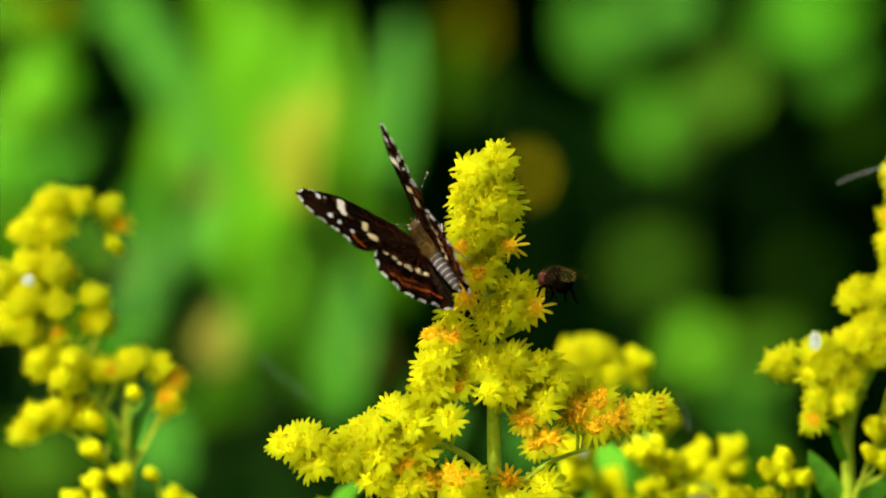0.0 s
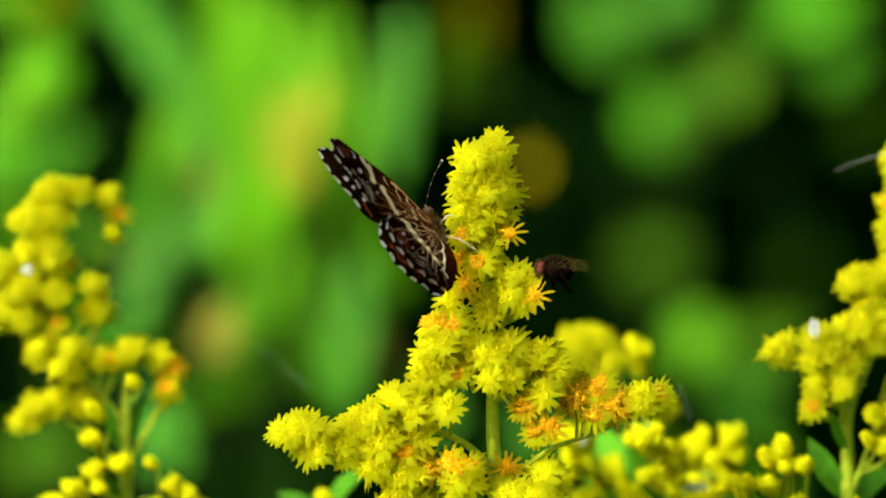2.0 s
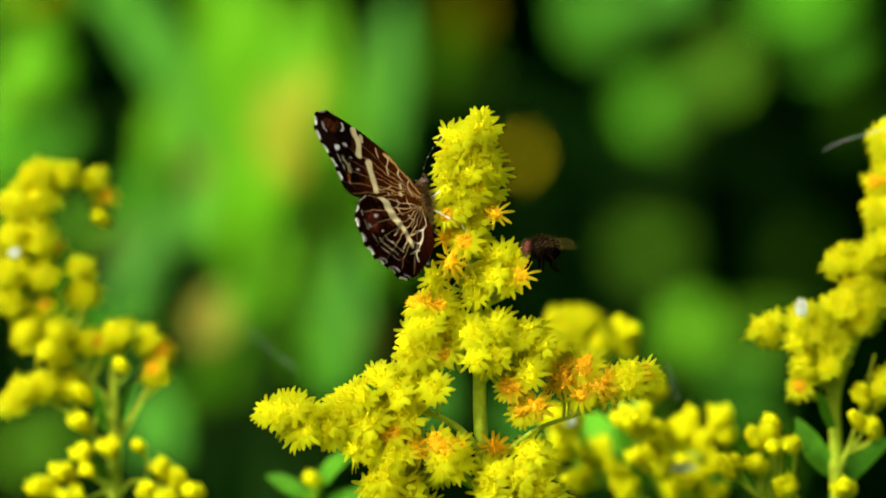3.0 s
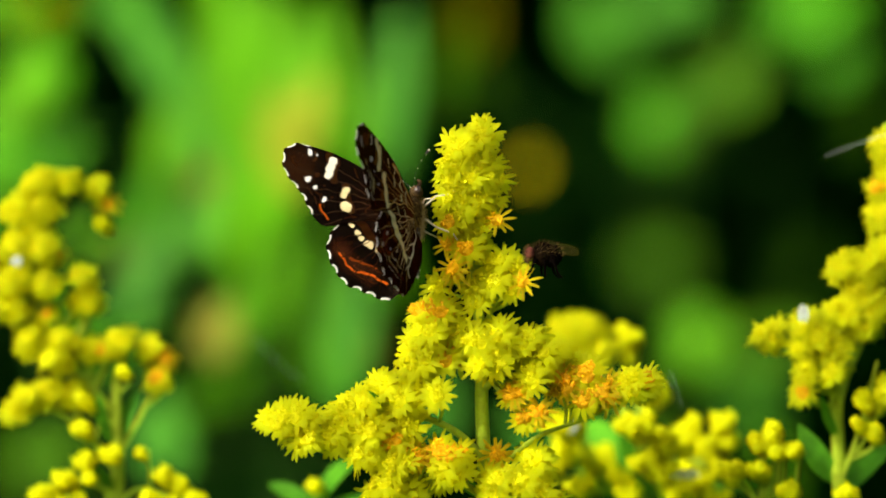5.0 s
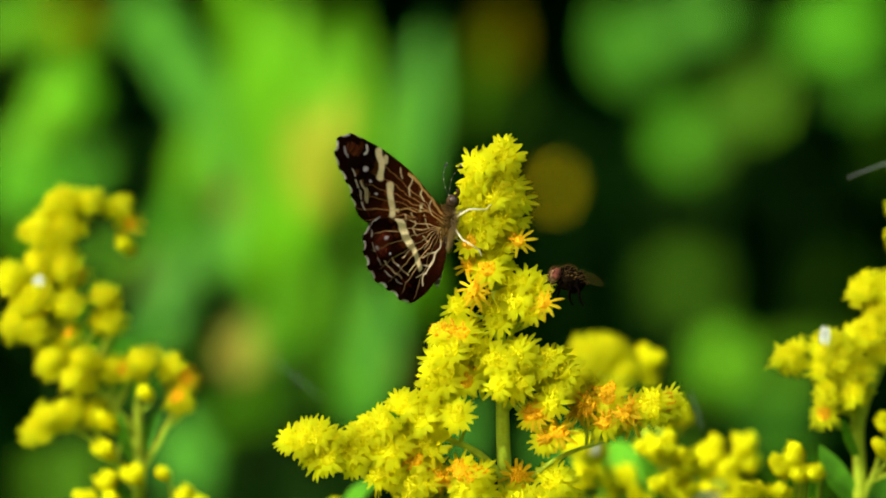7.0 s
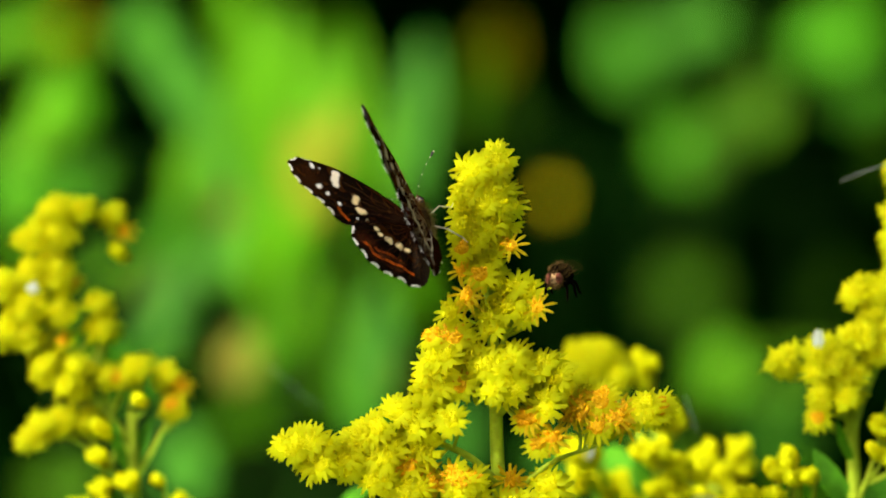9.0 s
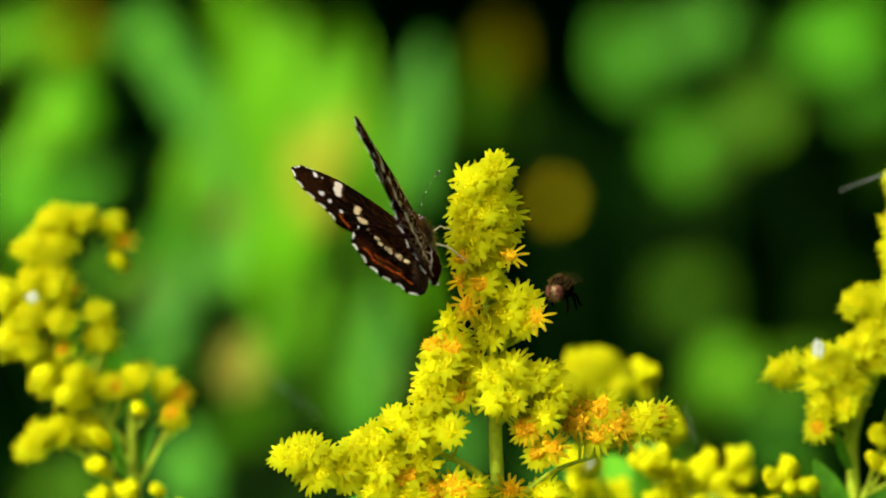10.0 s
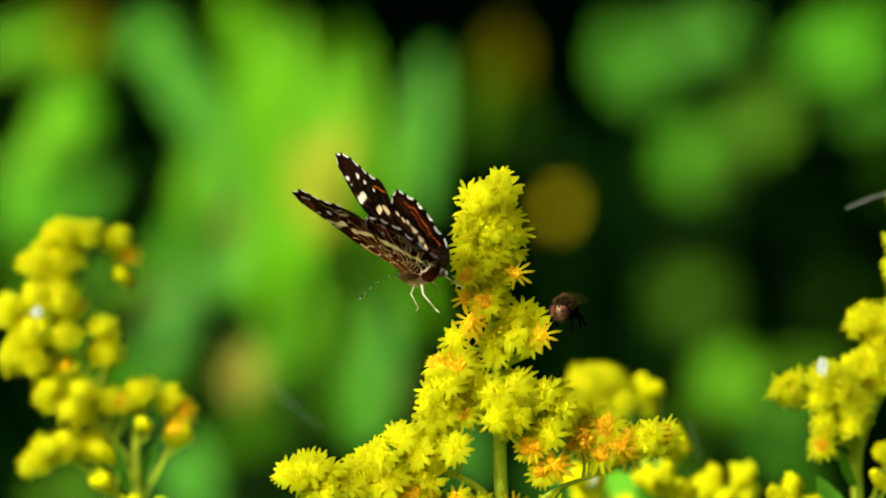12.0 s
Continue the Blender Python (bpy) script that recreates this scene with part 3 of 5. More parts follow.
    part("leaf", leaf_shape(Vector((-0.0054, -0.0040, 0.9736)) - o, Vector((-0.0084, -0.0080, 0.9779)) - o, 0.7 * MM, (.5, -.6, .5)), GOLDENROD_LEAF, plant)
    stem_leaves(plant, o, o.x + .004, .002, 0.25, 0.9, 16, rnd)

    B = lambda line, clusters, r=0.55, deep=0.0030, size=0.84: flower_branch(plant, o, line, r * MM, clusters, rnd, deep, size, 1.05)
    # the plume to one side, a little further off
    o = Vector((-0.0448, 0.0480, 0.9614) [:2] + (0.0,))
    plant = thing("goldenrod", o, "goldenrod with an arching yellow plume and unopened buds below", "flower", "goldenrods")
    plant_stem(plant, o, [(o.x - .004, .05, -0.01), (o.x + .003, .05, .4), (-0.0450, 0.0480, 0.9599), (-0.0447, 0.0480, 0.9679), (-0.0449, 0.0480, 0.9760), (-0.0444, 0.0480, 0.9832)], 1.1 * MM)
    B([(-0.0448, 0.0480, 0.9736), (-0.0506, 0.0460, 0.9800), (-0.0557, 0.0460, 0.9856), (-0.0578, 0.0470, 0.9944), (-0.0570, 0.0480, 1.0032), (-0.0531, 0.0500, 1.0069), (-0.0484, 0.0520, 1.0056)], [
        ((-0.0558, 0.0490, 1.0069), 2.1, 1.2, 6, "open"), ((-0.0523, 0.0500, 1.0073), 1.5, 0.8, 4, "open"), ((-0.0586, 0.0480, 1.0029), 2.2, 1.8, 6, "open"), ((-0.0558, 0.0480, 1.0036), 1.9, 1.5, 5, "open"),
        ((-0.0480, 0.0530, 1.0061), 0.9, 0.9, 2, "open"), ((-0.0469, 0.0540, 1.0007), .3, .3, 1, "bud"), ((-0.0463, 0.0540, 1.0039), .3, .3, 1, "old"), ((-0.0593, 0.0470, 0.9981), 2.1, 1.6, 6, "open"), ((-0.0557, 0.0470, 0.9976), 1.8, 1.8, 6, "open"),
        ((-0.0598, 0.0460, 0.9937), 3.0, 1.8, 8, "open"), ((-0.0625, 0.0470, 0.9900), 1.6, 1.4, 5, "open"), ((-0.0630, 0.0470, 0.9965), 1.2, 1.4, 4, "open"), ((-0.0553, 0.0460, 0.9928), 1.6, 1.3, 4, "open"), ((-0.0601, 0.0460, 0.9893), 1.6, 1.3, 4, "open"), ((-0.0576, 0.0460, 0.9849), 1.7, 1.5, 5, "open"), ((-0.0529, 0.0460, 0.9848), 1.9, 1.1, 5, "open"),
        ((-0.0537, 0.0450, 0.9821), 1.7, 1.3, 5, "open"), ((-0.0498, 0.0480, 0.9940), 1.1, 0.8, 2, "open"), ((-0.0494, 0.0480, 0.9904), 1.5, 1.1, 4, "open"), ((-0.0550, 0.0480, 0.9884), .6, .5, 1, "mixed"), ((-0.0535, 0.0500, 0.9968), .6, .5, 1, "old"), ((-0.0570, 0.0480, 1.0000), 1.8, 1.3, 4, "open")], 0.6)
    B([(-0.0448, 0.0480, 0.9711), (-0.0482, 0.0470, 0.9768), (-0.0498, 0.0470, 0.9816)], [
        ((-0.0490, 0.0470, 0.9835), 1.2, 0.8, 3, "open"), ((-0.0471, 0.0480, 0.9832), .8, .6, 2, "mixed")], 0.45)
    B([(-0.0446, 0.0480, 0.9768), (-0.0444, 0.0480, 0.9808), (-0.0446, 0.0480, 0.9840)], [
        ((-0.0446, 0.0480, 0.9846), 1.3, 1.1, 4, "open"), ((-0.0440, 0.0460, 0.9800), .4, .5, 1, "bud")], 0.45)
    B([(-0.0447, 0.0480, 0.9679), (-0.0415, 0.0480, 0.9735), (-0.0395, 0.0490, 0.9783), (-0.0401, 0.0490, 0.9831)], [
        ((-0.0405, 0.0490, 0.9839), 1.1, 0.9, 2, "open"), ((-0.0385, 0.0500, 0.9819), .7, .7, 2, "old"), ((-0.0394, 0.0490, 0.9791), .7, 1.4, 3, "mixed")], 0.45)
    B([(-0.0448, 0.0480, 0.9655), (-0.0491, 0.0470, 0.9712), (-0.0538, 0.0460, 0.9744), (-0.0594, 0.0460, 0.9749)], [
        ((-0.0594, 0.0460, 0.9749), 1.4, 0.9, 4, "open"), ((-0.0574, 0.0460, 0.9769), 1.6, 0.9, 4, "open"), ((-0.0550, 0.0460, 0.9776), 1.2, 1.0, 3, "open"), ((-0.0514, 0.0470, 0.9772), 1.2, 1.1, 3, "open"), ((-0.0486, 0.0460, 0.9756), .4, .4, 1, "long"), ((-0.0498, 0.0460, 0.9719), .9, .6, 2, "bud")], 0.5)
    B([(-0.0448, 0.0480, 0.9615), (-0.0482, 0.0460, 0.9640), (-0.0530, 0.0460, 0.9641)], [
        ((-0.0494, 0.0460, 0.9674), .8, .5, 2, "bud"), ((-0.0486, 0.0450, 0.9653), .4, .4, 1, "bud"), ((-0.0522, 0.0460, 0.9650), .9, .6, 2, "bud"), ((-0.0550, 0.0460, 0.9626), 1.6, .6, 4, "bud"), ((-0.0454, 0.0460, 0.9684), .8, .6, 2, "bud"), ((-0.0514, 0.0460, 0.9616), 2.0, .8, 4, "bud")], 0.5)
    B([(-0.0448, 0.0480, 0.9607), (-0.0419, 0.0480, 0.9631), (-0.0355, 0.0480, 0.9615)], [
        ((-0.0415, 0.0480, 0.9687), .5, .4, 1, "bud"), ((-0.0383, 0.0480, 0.9649), .6, .8, 2, "bud"), ((-0.0362, 0.0480, 0.9642), .6, .6, 2, "bud"), ((-0.0405, 0.0470, 0.9622), .8, .7, 2, "bud"), ((-0.0339, 0.0480, 0.9621), 1.0, .5, 3, "bud"), ((-0.0380, 0.0480, 0.9611), 1.5, .6, 3, "bud")], 0.45)
    for (a, b, w) in (((-0.0454, 0.0460, 0.9696), (-0.0470, 0.0420, 0.9769), 1.0), ((-0.0446, 0.0480, 0.9687), (-0.0419, 0.0520, 0.9775), 1.2), ((-0.0451, 0.0470, 0.9632), (-0.0497, 0.0440, 0.9681), 0.9)):
        part("leaf", leaf_shape(Vector(a) - o, Vector(b) - o, w * MM, (-.4, -.8, .3)), GOLDENROD_LEAF, plant)
    stem_leaves(plant, o, o.x + .003, .05, 0.25, 0.88, 14, rnd)

    # the plume on the other side
    o = Vector((0.0564, 0.0320, 0.9615) [:2] + (0.0,))
    plant = thing("goldenrod", o, "goldenrod with yellow flower arms and green buds beneath", "flower", "goldenrods")
    plant_stem(plant, o, [(o.x + .005, .031, -0.01), (o.x, .032, .4), (0.0565, 0.0320, 0.9601), (0.0564, 0.0320, 0.9680), (0.0566, 0.0320, 0.9759), (0.0610, 0.0340, 0.9868), (0.0635, 0.0360, 0.9994), (0.0641, 0.0380, 1.0137)], 1.0 * MM)
    B([(0.0622, 0.0340, 0.9931), (0.0635, 0.0360, 1.0010), (0.0645, 0.0380, 1.0113)], [
        ((0.0636, 0.0360, 1.0109), 1.6, 1.8, 6, "open"), ((0.0624, 0.0360, 1.0050), .8, .6, 2, "mixed"), ((0.0631, 0.0350, 1.0014), 2.0, 2.1, 8, "open"), ((0.0647, 0.0360, 1.0065), 2.0, 2.0, 6, "open")])
    B([(0.0572, 0.0320, 0.9774), (0.0596, 0.0320, 0.9853), (0.0601, 0.0330, 0.9924)], [
        ((0.0569, 0.0320, 0.9943), 1.5, 1.2, 5, "open"), ((0.0601, 0.0320, 0.9939), 2.1, 1.7, 8, "open"), ((0.0629, 0.0330, 0.9963), 2.0, 1.3, 5, "open"), ((0.0589, 0.0320, 0.9912), 1.7, 1.2, 5, "open"),
        ((0.0572, 0.0310, 0.9881), 2.0, 1.5, 8, "open"), ((0.0604, 0.0310, 0.9884), 2.0, 1.7, 8, "open"), ((0.0596, 0.0310, 0.9861), 1.6, 1.1, 5, "open"), ((0.0629, 0.0330, 0.9884), 2.0, 1.6, 5, "open")])
    B([(0.0564, 0.0320, 0.9727), (0.0544, 0.0300, 0.9791), (0.0516, 0.0300, 0.9830), (0.0461, 0.0290, 0.9846)], [
        ((0.0461, 0.0290, 0.9846), 1.3, 1.2, 5, "open"), ((0.0473, 0.0290, 0.9862), 0.9, 0.7, 1, "open"), ((0.0512, 0.0290, 0.9861), 1.6, 1.2, 5, "open"), ((0.0535, 0.0290, 0.9842), 2.1, 1.6, 8, "open"), ((0.0551, 0.0290, 0.9826), 1.6, 1.2, 5, "open"),
        ((0.0500, 0.0290, 0.9830), 0.8, 0.7, 1, "open"), ((0.0511, 0.0280, 0.9795), 0.8, 1.2, 3, "open"), ((0.0507, 0.0280, 0.9768), .6, .6, 2, "mixed"), ((0.0546, 0.0280, 0.9795), 1.2, 0.6, 3, "open")], 0.5)
    B([(0.0565, 0.0320, 0.9633), (0.0591, 0.0310, 0.9704), (0.0619, 0.0310, 0.9806)], [
        ((0.0595, 0.0300, 0.9751), .8, .7, 2, "bud"), ((0.0590, 0.0300, 0.9716), .5, .4, 1, "long"), ((0.0610, 0.0300, 0.9705), .8, .5, 2, "bud"), ((0.0626, 0.0300, 0.9767), 1.3, 1.5, 5, "open")], 0.45)
    B([(0.0564, 0.0320, 0.9562), (0.0507, 0.0300, 0.9591), (0.0452, 0.0290, 0.9611)], [
        ((0.0449, 0.0290, 0.9692), .8, .6, 2, "bud"), ((0.0468, 0.0290, 0.9709), .7, .8, 2, "bud"), ((0.0474, 0.0290, 0.9685), .7, .6, 2, "bud"), ((0.0496, 0.0290, 0.9687), .6, .6, 2, "bud"), ((0.0448, 0.0290, 0.9658), .8, .6, 2, "bud"), ((0.0413, 0.0290, 0.9654), .9, 1.0, 2, "long"), ((0.0487, 0.0290, 0.9626), 1.2, .7, 3, "bud"), ((0.0570, 0.0290, 0.9626), .9, .6, 2, "bud")], 0.45)
    for (a, b, w) in (((0.0564, 0.0320, 0.9633), (0.0510, 0.0340, 0.9719), 1.7), ((0.0569, 0.0340, 0.9616), (0.0661, 0.0460, 0.9691), 2.2), ((0.0564, 0.0320, 0.9696), (0.0540, 0.0280, 0.9760), .8)):
        part("leaf", leaf_shape(Vector(a) - o, Vector(b) - o, w * MM, (-.4, -.8, .3)), GOLDENROD_LEAF, plant)
    stem_leaves(plant, o, o.x, .032, 0.25, 0.88, 14, rnd)

    # a budding one behind, between the two
    o = Vector((0.0338, 0.0620, 0.9590) [:2] + (0.0,))
    plant = thing("goldenrod", o, "short goldenrod with rounded yellow buds just opening", "flower", "goldenrods")
    plant_stem(plant, o, [(o.x, .066, -0.01), (o.x, .064, .5), (0.0340, 0.0620, 0.9565), (0.0315, 0.0640, 0.9671), (0.0251, 0.0660, 0.9760), (0.0194, 0.0680, 0.9834)], 0.9 * MM)
    B([(0.0251, 0.0660, 0.9760), (0.0210, 0.0680, 0.9817), (0.0153, 0.0680, 0.9826)], [
        ((0.0194, 0.0680, 0.9850), 3.2, 1.8, 10, "open"), ((0.0190, 0.0680, 0.9825), 3.2, 1.6, 7, "open"), ((0.0145, 0.0680, 0.9830), 2.2, 1.3, 5, "open"), ((0.0239, 0.0680, 0.9821), 1.5, 1.2, 3, "open"), ((0.0223, 0.0690, 0.9850), 1.4, 1.2, 3, "open")])
    B([(0.0291, 0.0650, 0.9703), (0.0300, 0.0680, 0.9768), (0.0285, 0.0700, 0.9816)], [
        ((0.0281, 0.0700, 0.9841), 1.3, 1.4, 3, "bud"), ((0.0279, 0.0700, 0.9818), 1.2, 1.0, 2, "bud"), ((0.0320, 0.0660, 0.9764), 1.5, 1.6, 4, "bud"), ((0.0300, 0.0660, 0.9760), 1.5, 1.2, 3, "bud")], 0.45)
    B([(0.0340, 0.0620, 0.9590), (0.0302, 0.0500, 0.9659), (0.0268, 0.0420, 0.9726)], [
        ((0.0284, 0.0420, 0.9718), 2.1, 1.5, 6, "bud"), ((0.0325, 0.0460, 0.9692), 1.5, 1.8, 5, "bud"), ((0.0301, 0.0460, 0.9669), 1.8, 1.2, 5, "bud"), ((0.0350, 0.0500, 0.9687), 1.2, 1.0, 2, "bud"), ((0.0321, 0.0460, 0.9652), 1.6, 1.2, 3, "bud")], 0.5)
    B([(0.0340, 0.0620, 0.9590), (0.0370, 0.0600, 0.9647), (0.0400, 0.0620, 0.9703)], [
        ((0.0367, 0.0620, 0.9708), 1.6, 1.1, 3, "bud"), ((0.0408, 0.0620, 0.9716), 1.5, 1.0, 3, "bud"), ((0.0420, 0.0620, 0.9691), 1.2, .9, 2, "bud"), ((0.0387, 0.0600, 0.9680), 1.4, 1.0, 3, "bud"), ((0.0403, 0.0600, 0.9651), 1.5, 1.0, 3, "bud"), ((0.0349, 0.0580, 0.9652), 1.6, 1.0, 3, "bud"), ((0.0377, 0.0580, 0.9632), 1.6, 1.2, 4, "bud"), ((0.0348, 0.0560, 0.9616), 1.6, 1.0, 3, "bud"), ((0.0398, 0.0580, 0.9607), 1.8, .9, 3, "bud")], 0.5)
    B([(0.0338, 0.0620, 0.9565), (0.0274, 0.0640, 0.9614), (0.0217, 0.0660, 0.9654)], [
        ((0.0226, 0.0660, 0.9666), 2.6, 1.4, 6, "bud"), ((0.0184, 0.0600, 0.9681), 1.2, 1.4, 3, "bud"), ((0.0262, 0.0640, 0.9642), 1.4, 1.1, 2, "bud"), ((0.0209, 0.0640, 0.9626), 1.5, 1.1, 3, "bud"), ((0.0171, 0.0550, 0.9719), 1.2, .9, 2, "bud"), ((0.0197, 0.0550, 0.9710), 1.2, .8, 2, "long"), ((0.0273, 0.0620, 0.9614), 1.8, .9, 3, "bud"), ((0.0163, 0.0600, 0.9648), .8, .8, 2, "bud")], 0.5)
    for (a, b, w) in (((0.0274, 0.0640, 0.9606), (0.0227, 0.0720, 0.9718), 4.2), ((0.0339, 0.0640, 0.9589), (0.0454, 0.0660, 0.9620), 2.0), ((0.0306, 0.0640, 0.9630), (0.0265, 0.0600, 0.9705), 1.2)):
        part("leaf", leaf_shape(Vector(a) - o, Vector(b) - o, w * MM, (-.5, -.7, .5)), GOLDENROD_LEAF, plant)
    stem_leaves(plant, o, o.x, .064, 0.25, 0.86, 12, rnd)

    # a small one low down with its first bud
    o = Vector((-0.0173, 0.0550, 0.9595) [:2] + (0.0,))
    plant = thing("goldenrod", o, "young goldenrod shoot with a single opening bud", "flower", "goldenrods")
    plant_stem(plant, o, [(o.x + .003, .055, -0.01), (o.x + .002, .055, .5), (-0.0165, 0.0550, 0.9571), (-0.0168, 0.0550, 0.9611)], 0.7 * MM)
    B([(-0.0166, 0.0550, 0.9595), (-0.0168, 0.0550, 0.9611), (-0.0170, 0.0550, 0.9623)], [((-0.0170, 0.0550, 0.9634), .5, .5, 1, "bud")], 0.4)
    for (a, b, w) in (((-0.0168, 0.0550, 0.9603), (-0.0099, 0.0520, 0.9676), 1.9), ((-0.0168, 0.0550, 0.9599), (-0.0238, 0.0580, 0.9635), 1.3), ((-0.0167, 0.0550, 0.9591), (-0.0172, 0.0500, 0.9621), 1.5), ((-0.0168, 0.0550, 0.9587), (-0.0043, 0.0520, 0.9612), 1.4)):
        part("leaf", leaf_shape(Vector(a) - o, Vector(b) - o, w * MM, (-.5, -.7, .6)), GOLDENROD_LEAF, plant)
    stem_leaves(plant, o, o.x + .002, .055, 0.3, 0.9, 10, rnd)


# ---- background growth ----
def weed(at, label, leaves, mat, rnd):
    """A broad-leaved plant: a stem and stalked leaves. leaves: middle of the leaf, half length, half width, facing, direction."""
    o = Vector((at[0], at[1], 0))
    plant = thing("leafy_weed", o, label, "plant", "weeds")
    top = max(c[2] for c, *_ in leaves)
    stem = Shape()
    line = smooth_line([(0, 0, -0.01), (rnd.uniform(-.01, .01), .005, top * .5), (rnd.uniform(-.005, .005), .012, top * 0.97)], 8)
    stem.tube(line, [0.0007 - 0.0003 * i / len(line) for i in range(len(line))], 8)
    part("stem", stem, WEED_STEM, plant)
    for c, half, wide, facing, way in leaves:
        c = Vector(c) - o
        d = Vector(way).normalized()
        root = c - d * half
        s = leaf_shape(root, c + d * half, wide, facing, 0.05, 0.15, 10)
        i = nearest(line, root - Vector((0, 0, 0.03)))
        s.tube(smooth_line([line[i], line[i].lerp(root, 0.6) + Vector((0, 0, -.004)), root + d * 0.002], 4), 0.0004, 5, 1)
        part("leaf", s, [mat, WEED_STEM], plant)
    return plant


FACING = (TO_SUN + Vector((0, -0.9, 0))).normalized()
ASIDE = Vector((0.6, -0.7, 0.2))


def build_background():
    rnd = random.Random(31)
    # broad blue-green leaves
    weed((-0.0672, 0.5800, 0.9428), "tall plant with long broad blue-green leaves", [
        ((-0.0632, 0.5800, 1.0423), 0.0240, 0.0053, FACING, (-.52, 0, .85)), ((-0.0538, 0.5800, 1.0192), 0.0132, 0.0042, FACING, (-.5, 0, .9)), ((-0.0097, 0.5500, 1.0321), 0.0198, 0.0050, FACING, (.08, 0, 1)),
        ((-0.0204, 0.5500, 0.9822), 0.0156, 0.0059, FACING, (.12, 0, 1)), ((-0.0624, 0.5500, 0.9576), 0.0099, 0.0059, FACING, (-.2, 0, 1)), ((-0.0025, 0.5600, 0.9637), 0.0100, 0.0060, FACING, (.15, 0, 1)), ((0.0190, 0.5800, 0.9561), 0.0090, 0.0060, FACING, (-.2, 0, 1)), ((-0.0689, 0.5700, 0.9862), 0.0099, 0.0039, FACING, (.6, 0, .6))], BLUE_GRASS, rnd)
    # long leaves in full sun
    weed((-0.0366, 0.5000, 0.9455), "tall plant with long bright green leaves in full sun", [
        ((-0.0447, 0.5100, 1.0301), 0.0221, 0.0052, FACING, (-.15, 0, 1)), ((-0.0312, 0.5000, 1.0249), 0.0237, 0.0066, FACING, (.1, 0, 1)), ((-0.0233, 0.5000, 1.0333), 0.0172, 0.0042, FACING, (.08, 0, 1)),
        ((-0.0370, 0.4900, 1.0140), 0.0180, 0.0066, FACING, (-.1, 0, 1)), ((-0.0359, 0.4900, 0.9936), 0.0139, 0.0052, FACING, (.25, 0, 1)), ((-0.0446, 0.5000, 1.0021), 0.0115, 0.0042, FACING, (-.2, 0, 1)),
        ((-0.0592, 0.5200, 1.0219), 0.0098, 0.0038, FACING, (.2, 0, 1)), ((-0.0389, 0.5200, 1.0450), 0.0131, 0.0059, FACING, (.1, 0, 1)), ((-0.0283, 0.5400, 1.0481), 0.0099, 0.0059, ASIDE, (.2, 0, 1)), ((-0.0500, 0.5600, 1.0560), 0.0110, 0.0050, FACING, (-.3, 0, 1))], BRIGHT_GRASS, rnd)
    weed((-0.0319, 0.4400, 0.9476), "yellowing lance-shaped leaves standing upright", [
        ((-0.0311, 0.4300, 1.0192), 0.0115, 0.0056, FACING, (-.2, 0, 1)), ((-0.0262, 0.4450, 1.0262), 0.0085, 0.0036, FACING, (.2, 0, 1))], YELLOW_LEAF, rnd)
    weed((-0.0892, 0.5200, 0.9452), "sunlit weed with rounded yellow-green leaves", [
        ((-0.0885, 0.5200, 1.0350), 0.0088, 0.0062, FACING, (.3, 0, 1)), ((-0.0968, 0.5400, 1.0263), 0.0070, 0.0046, FACING, (.8, 0, .6))], BRIGHT_GRASS, rnd)
    weed((-0.0894, 0.5500, 0.9441), "weed with bright green leaves in the sun", [
        ((-0.0880, 0.5500, 1.0390), 0.0082, 0.0052, FACING, (-.6, 0, 1)), ((-0.0963, 0.5500, 1.0178), 0.0115, 0.0049, FACING, (.9, 0, .2)), ((-0.0656, 0.5600, 1.0076), 0.0082, 0.0049, FACING, (.3, 0, 1)),
        ((-0.0863, 0.5700, 1.0193), 0.0083, 0.0042, FACING, (.6, 0, .5)), ((-0.0753, 0.5700, 0.9787), 0.0099, 0.0049, ASIDE, (.8, 0, .5)), ((-0.0726, 0.5800, 1.0551), 0.0074, 0.0042, FACING, (.6, 0, .5)), ((-0.0441, 0.5500, 0.9849), 0.0082, 0.0042, FACING, (.1, 0, 1))], WEED_LEAF, rnd)
    weed((-0.0645, 0.4800, 0.9464), "weed with pale green leaves", [
        ((-0.0504, 0.4800, 1.0033), 0.0079, 0.0042, FACING, (.3, 0, 1)), ((-0.0622, 0.4900, 0.9963), 0.0079, 0.0049, FACING, (.6, 0, .7)), ((-0.0214, 0.4700, 0.9712), 0.0073, 0.0045, FACING, (-.2, 0, 1))], PALE_LEAF, rnd)
    weed((-0.0471, 0.4600, 0.9470), "weed with withering olive-brown leaves", [
        ((-0.0458, 0.4500, 0.9816), 0.0066, 0.0049, FACING, (.2, 0, 1)), ((-0.0688, 0.4800, 0.9975), 0.0066, 0.0035, ASIDE, (.4, 0, 1)), ((-0.0501, 0.4900, 1.0129), 0.0040, 0.0028, FACING, (.2, 0, 1)), ((-0.0143, 0.4700, 0.9770), 0.0053, 0.0035, ASIDE, (.2, 0, 1))], WITHERED_LEAF, rnd)
    weed((0.0190, 0.8200, 0.9332), "stalk with withered ochre leaves", [
        ((0.0209, 0.7200, 1.0183), 0.0036, 0.0032, FACING, (.4, 0, 1)), ((0.0059, 0.8400, 1.0592), 0.009, 0.006, ASIDE, (.3, 0, 1)), ((-0.1106, 0.8800, 1.0694), 0.006, 0.004, ASIDE, (.9, 0, .3))], DEAD_LEAF, rnd)
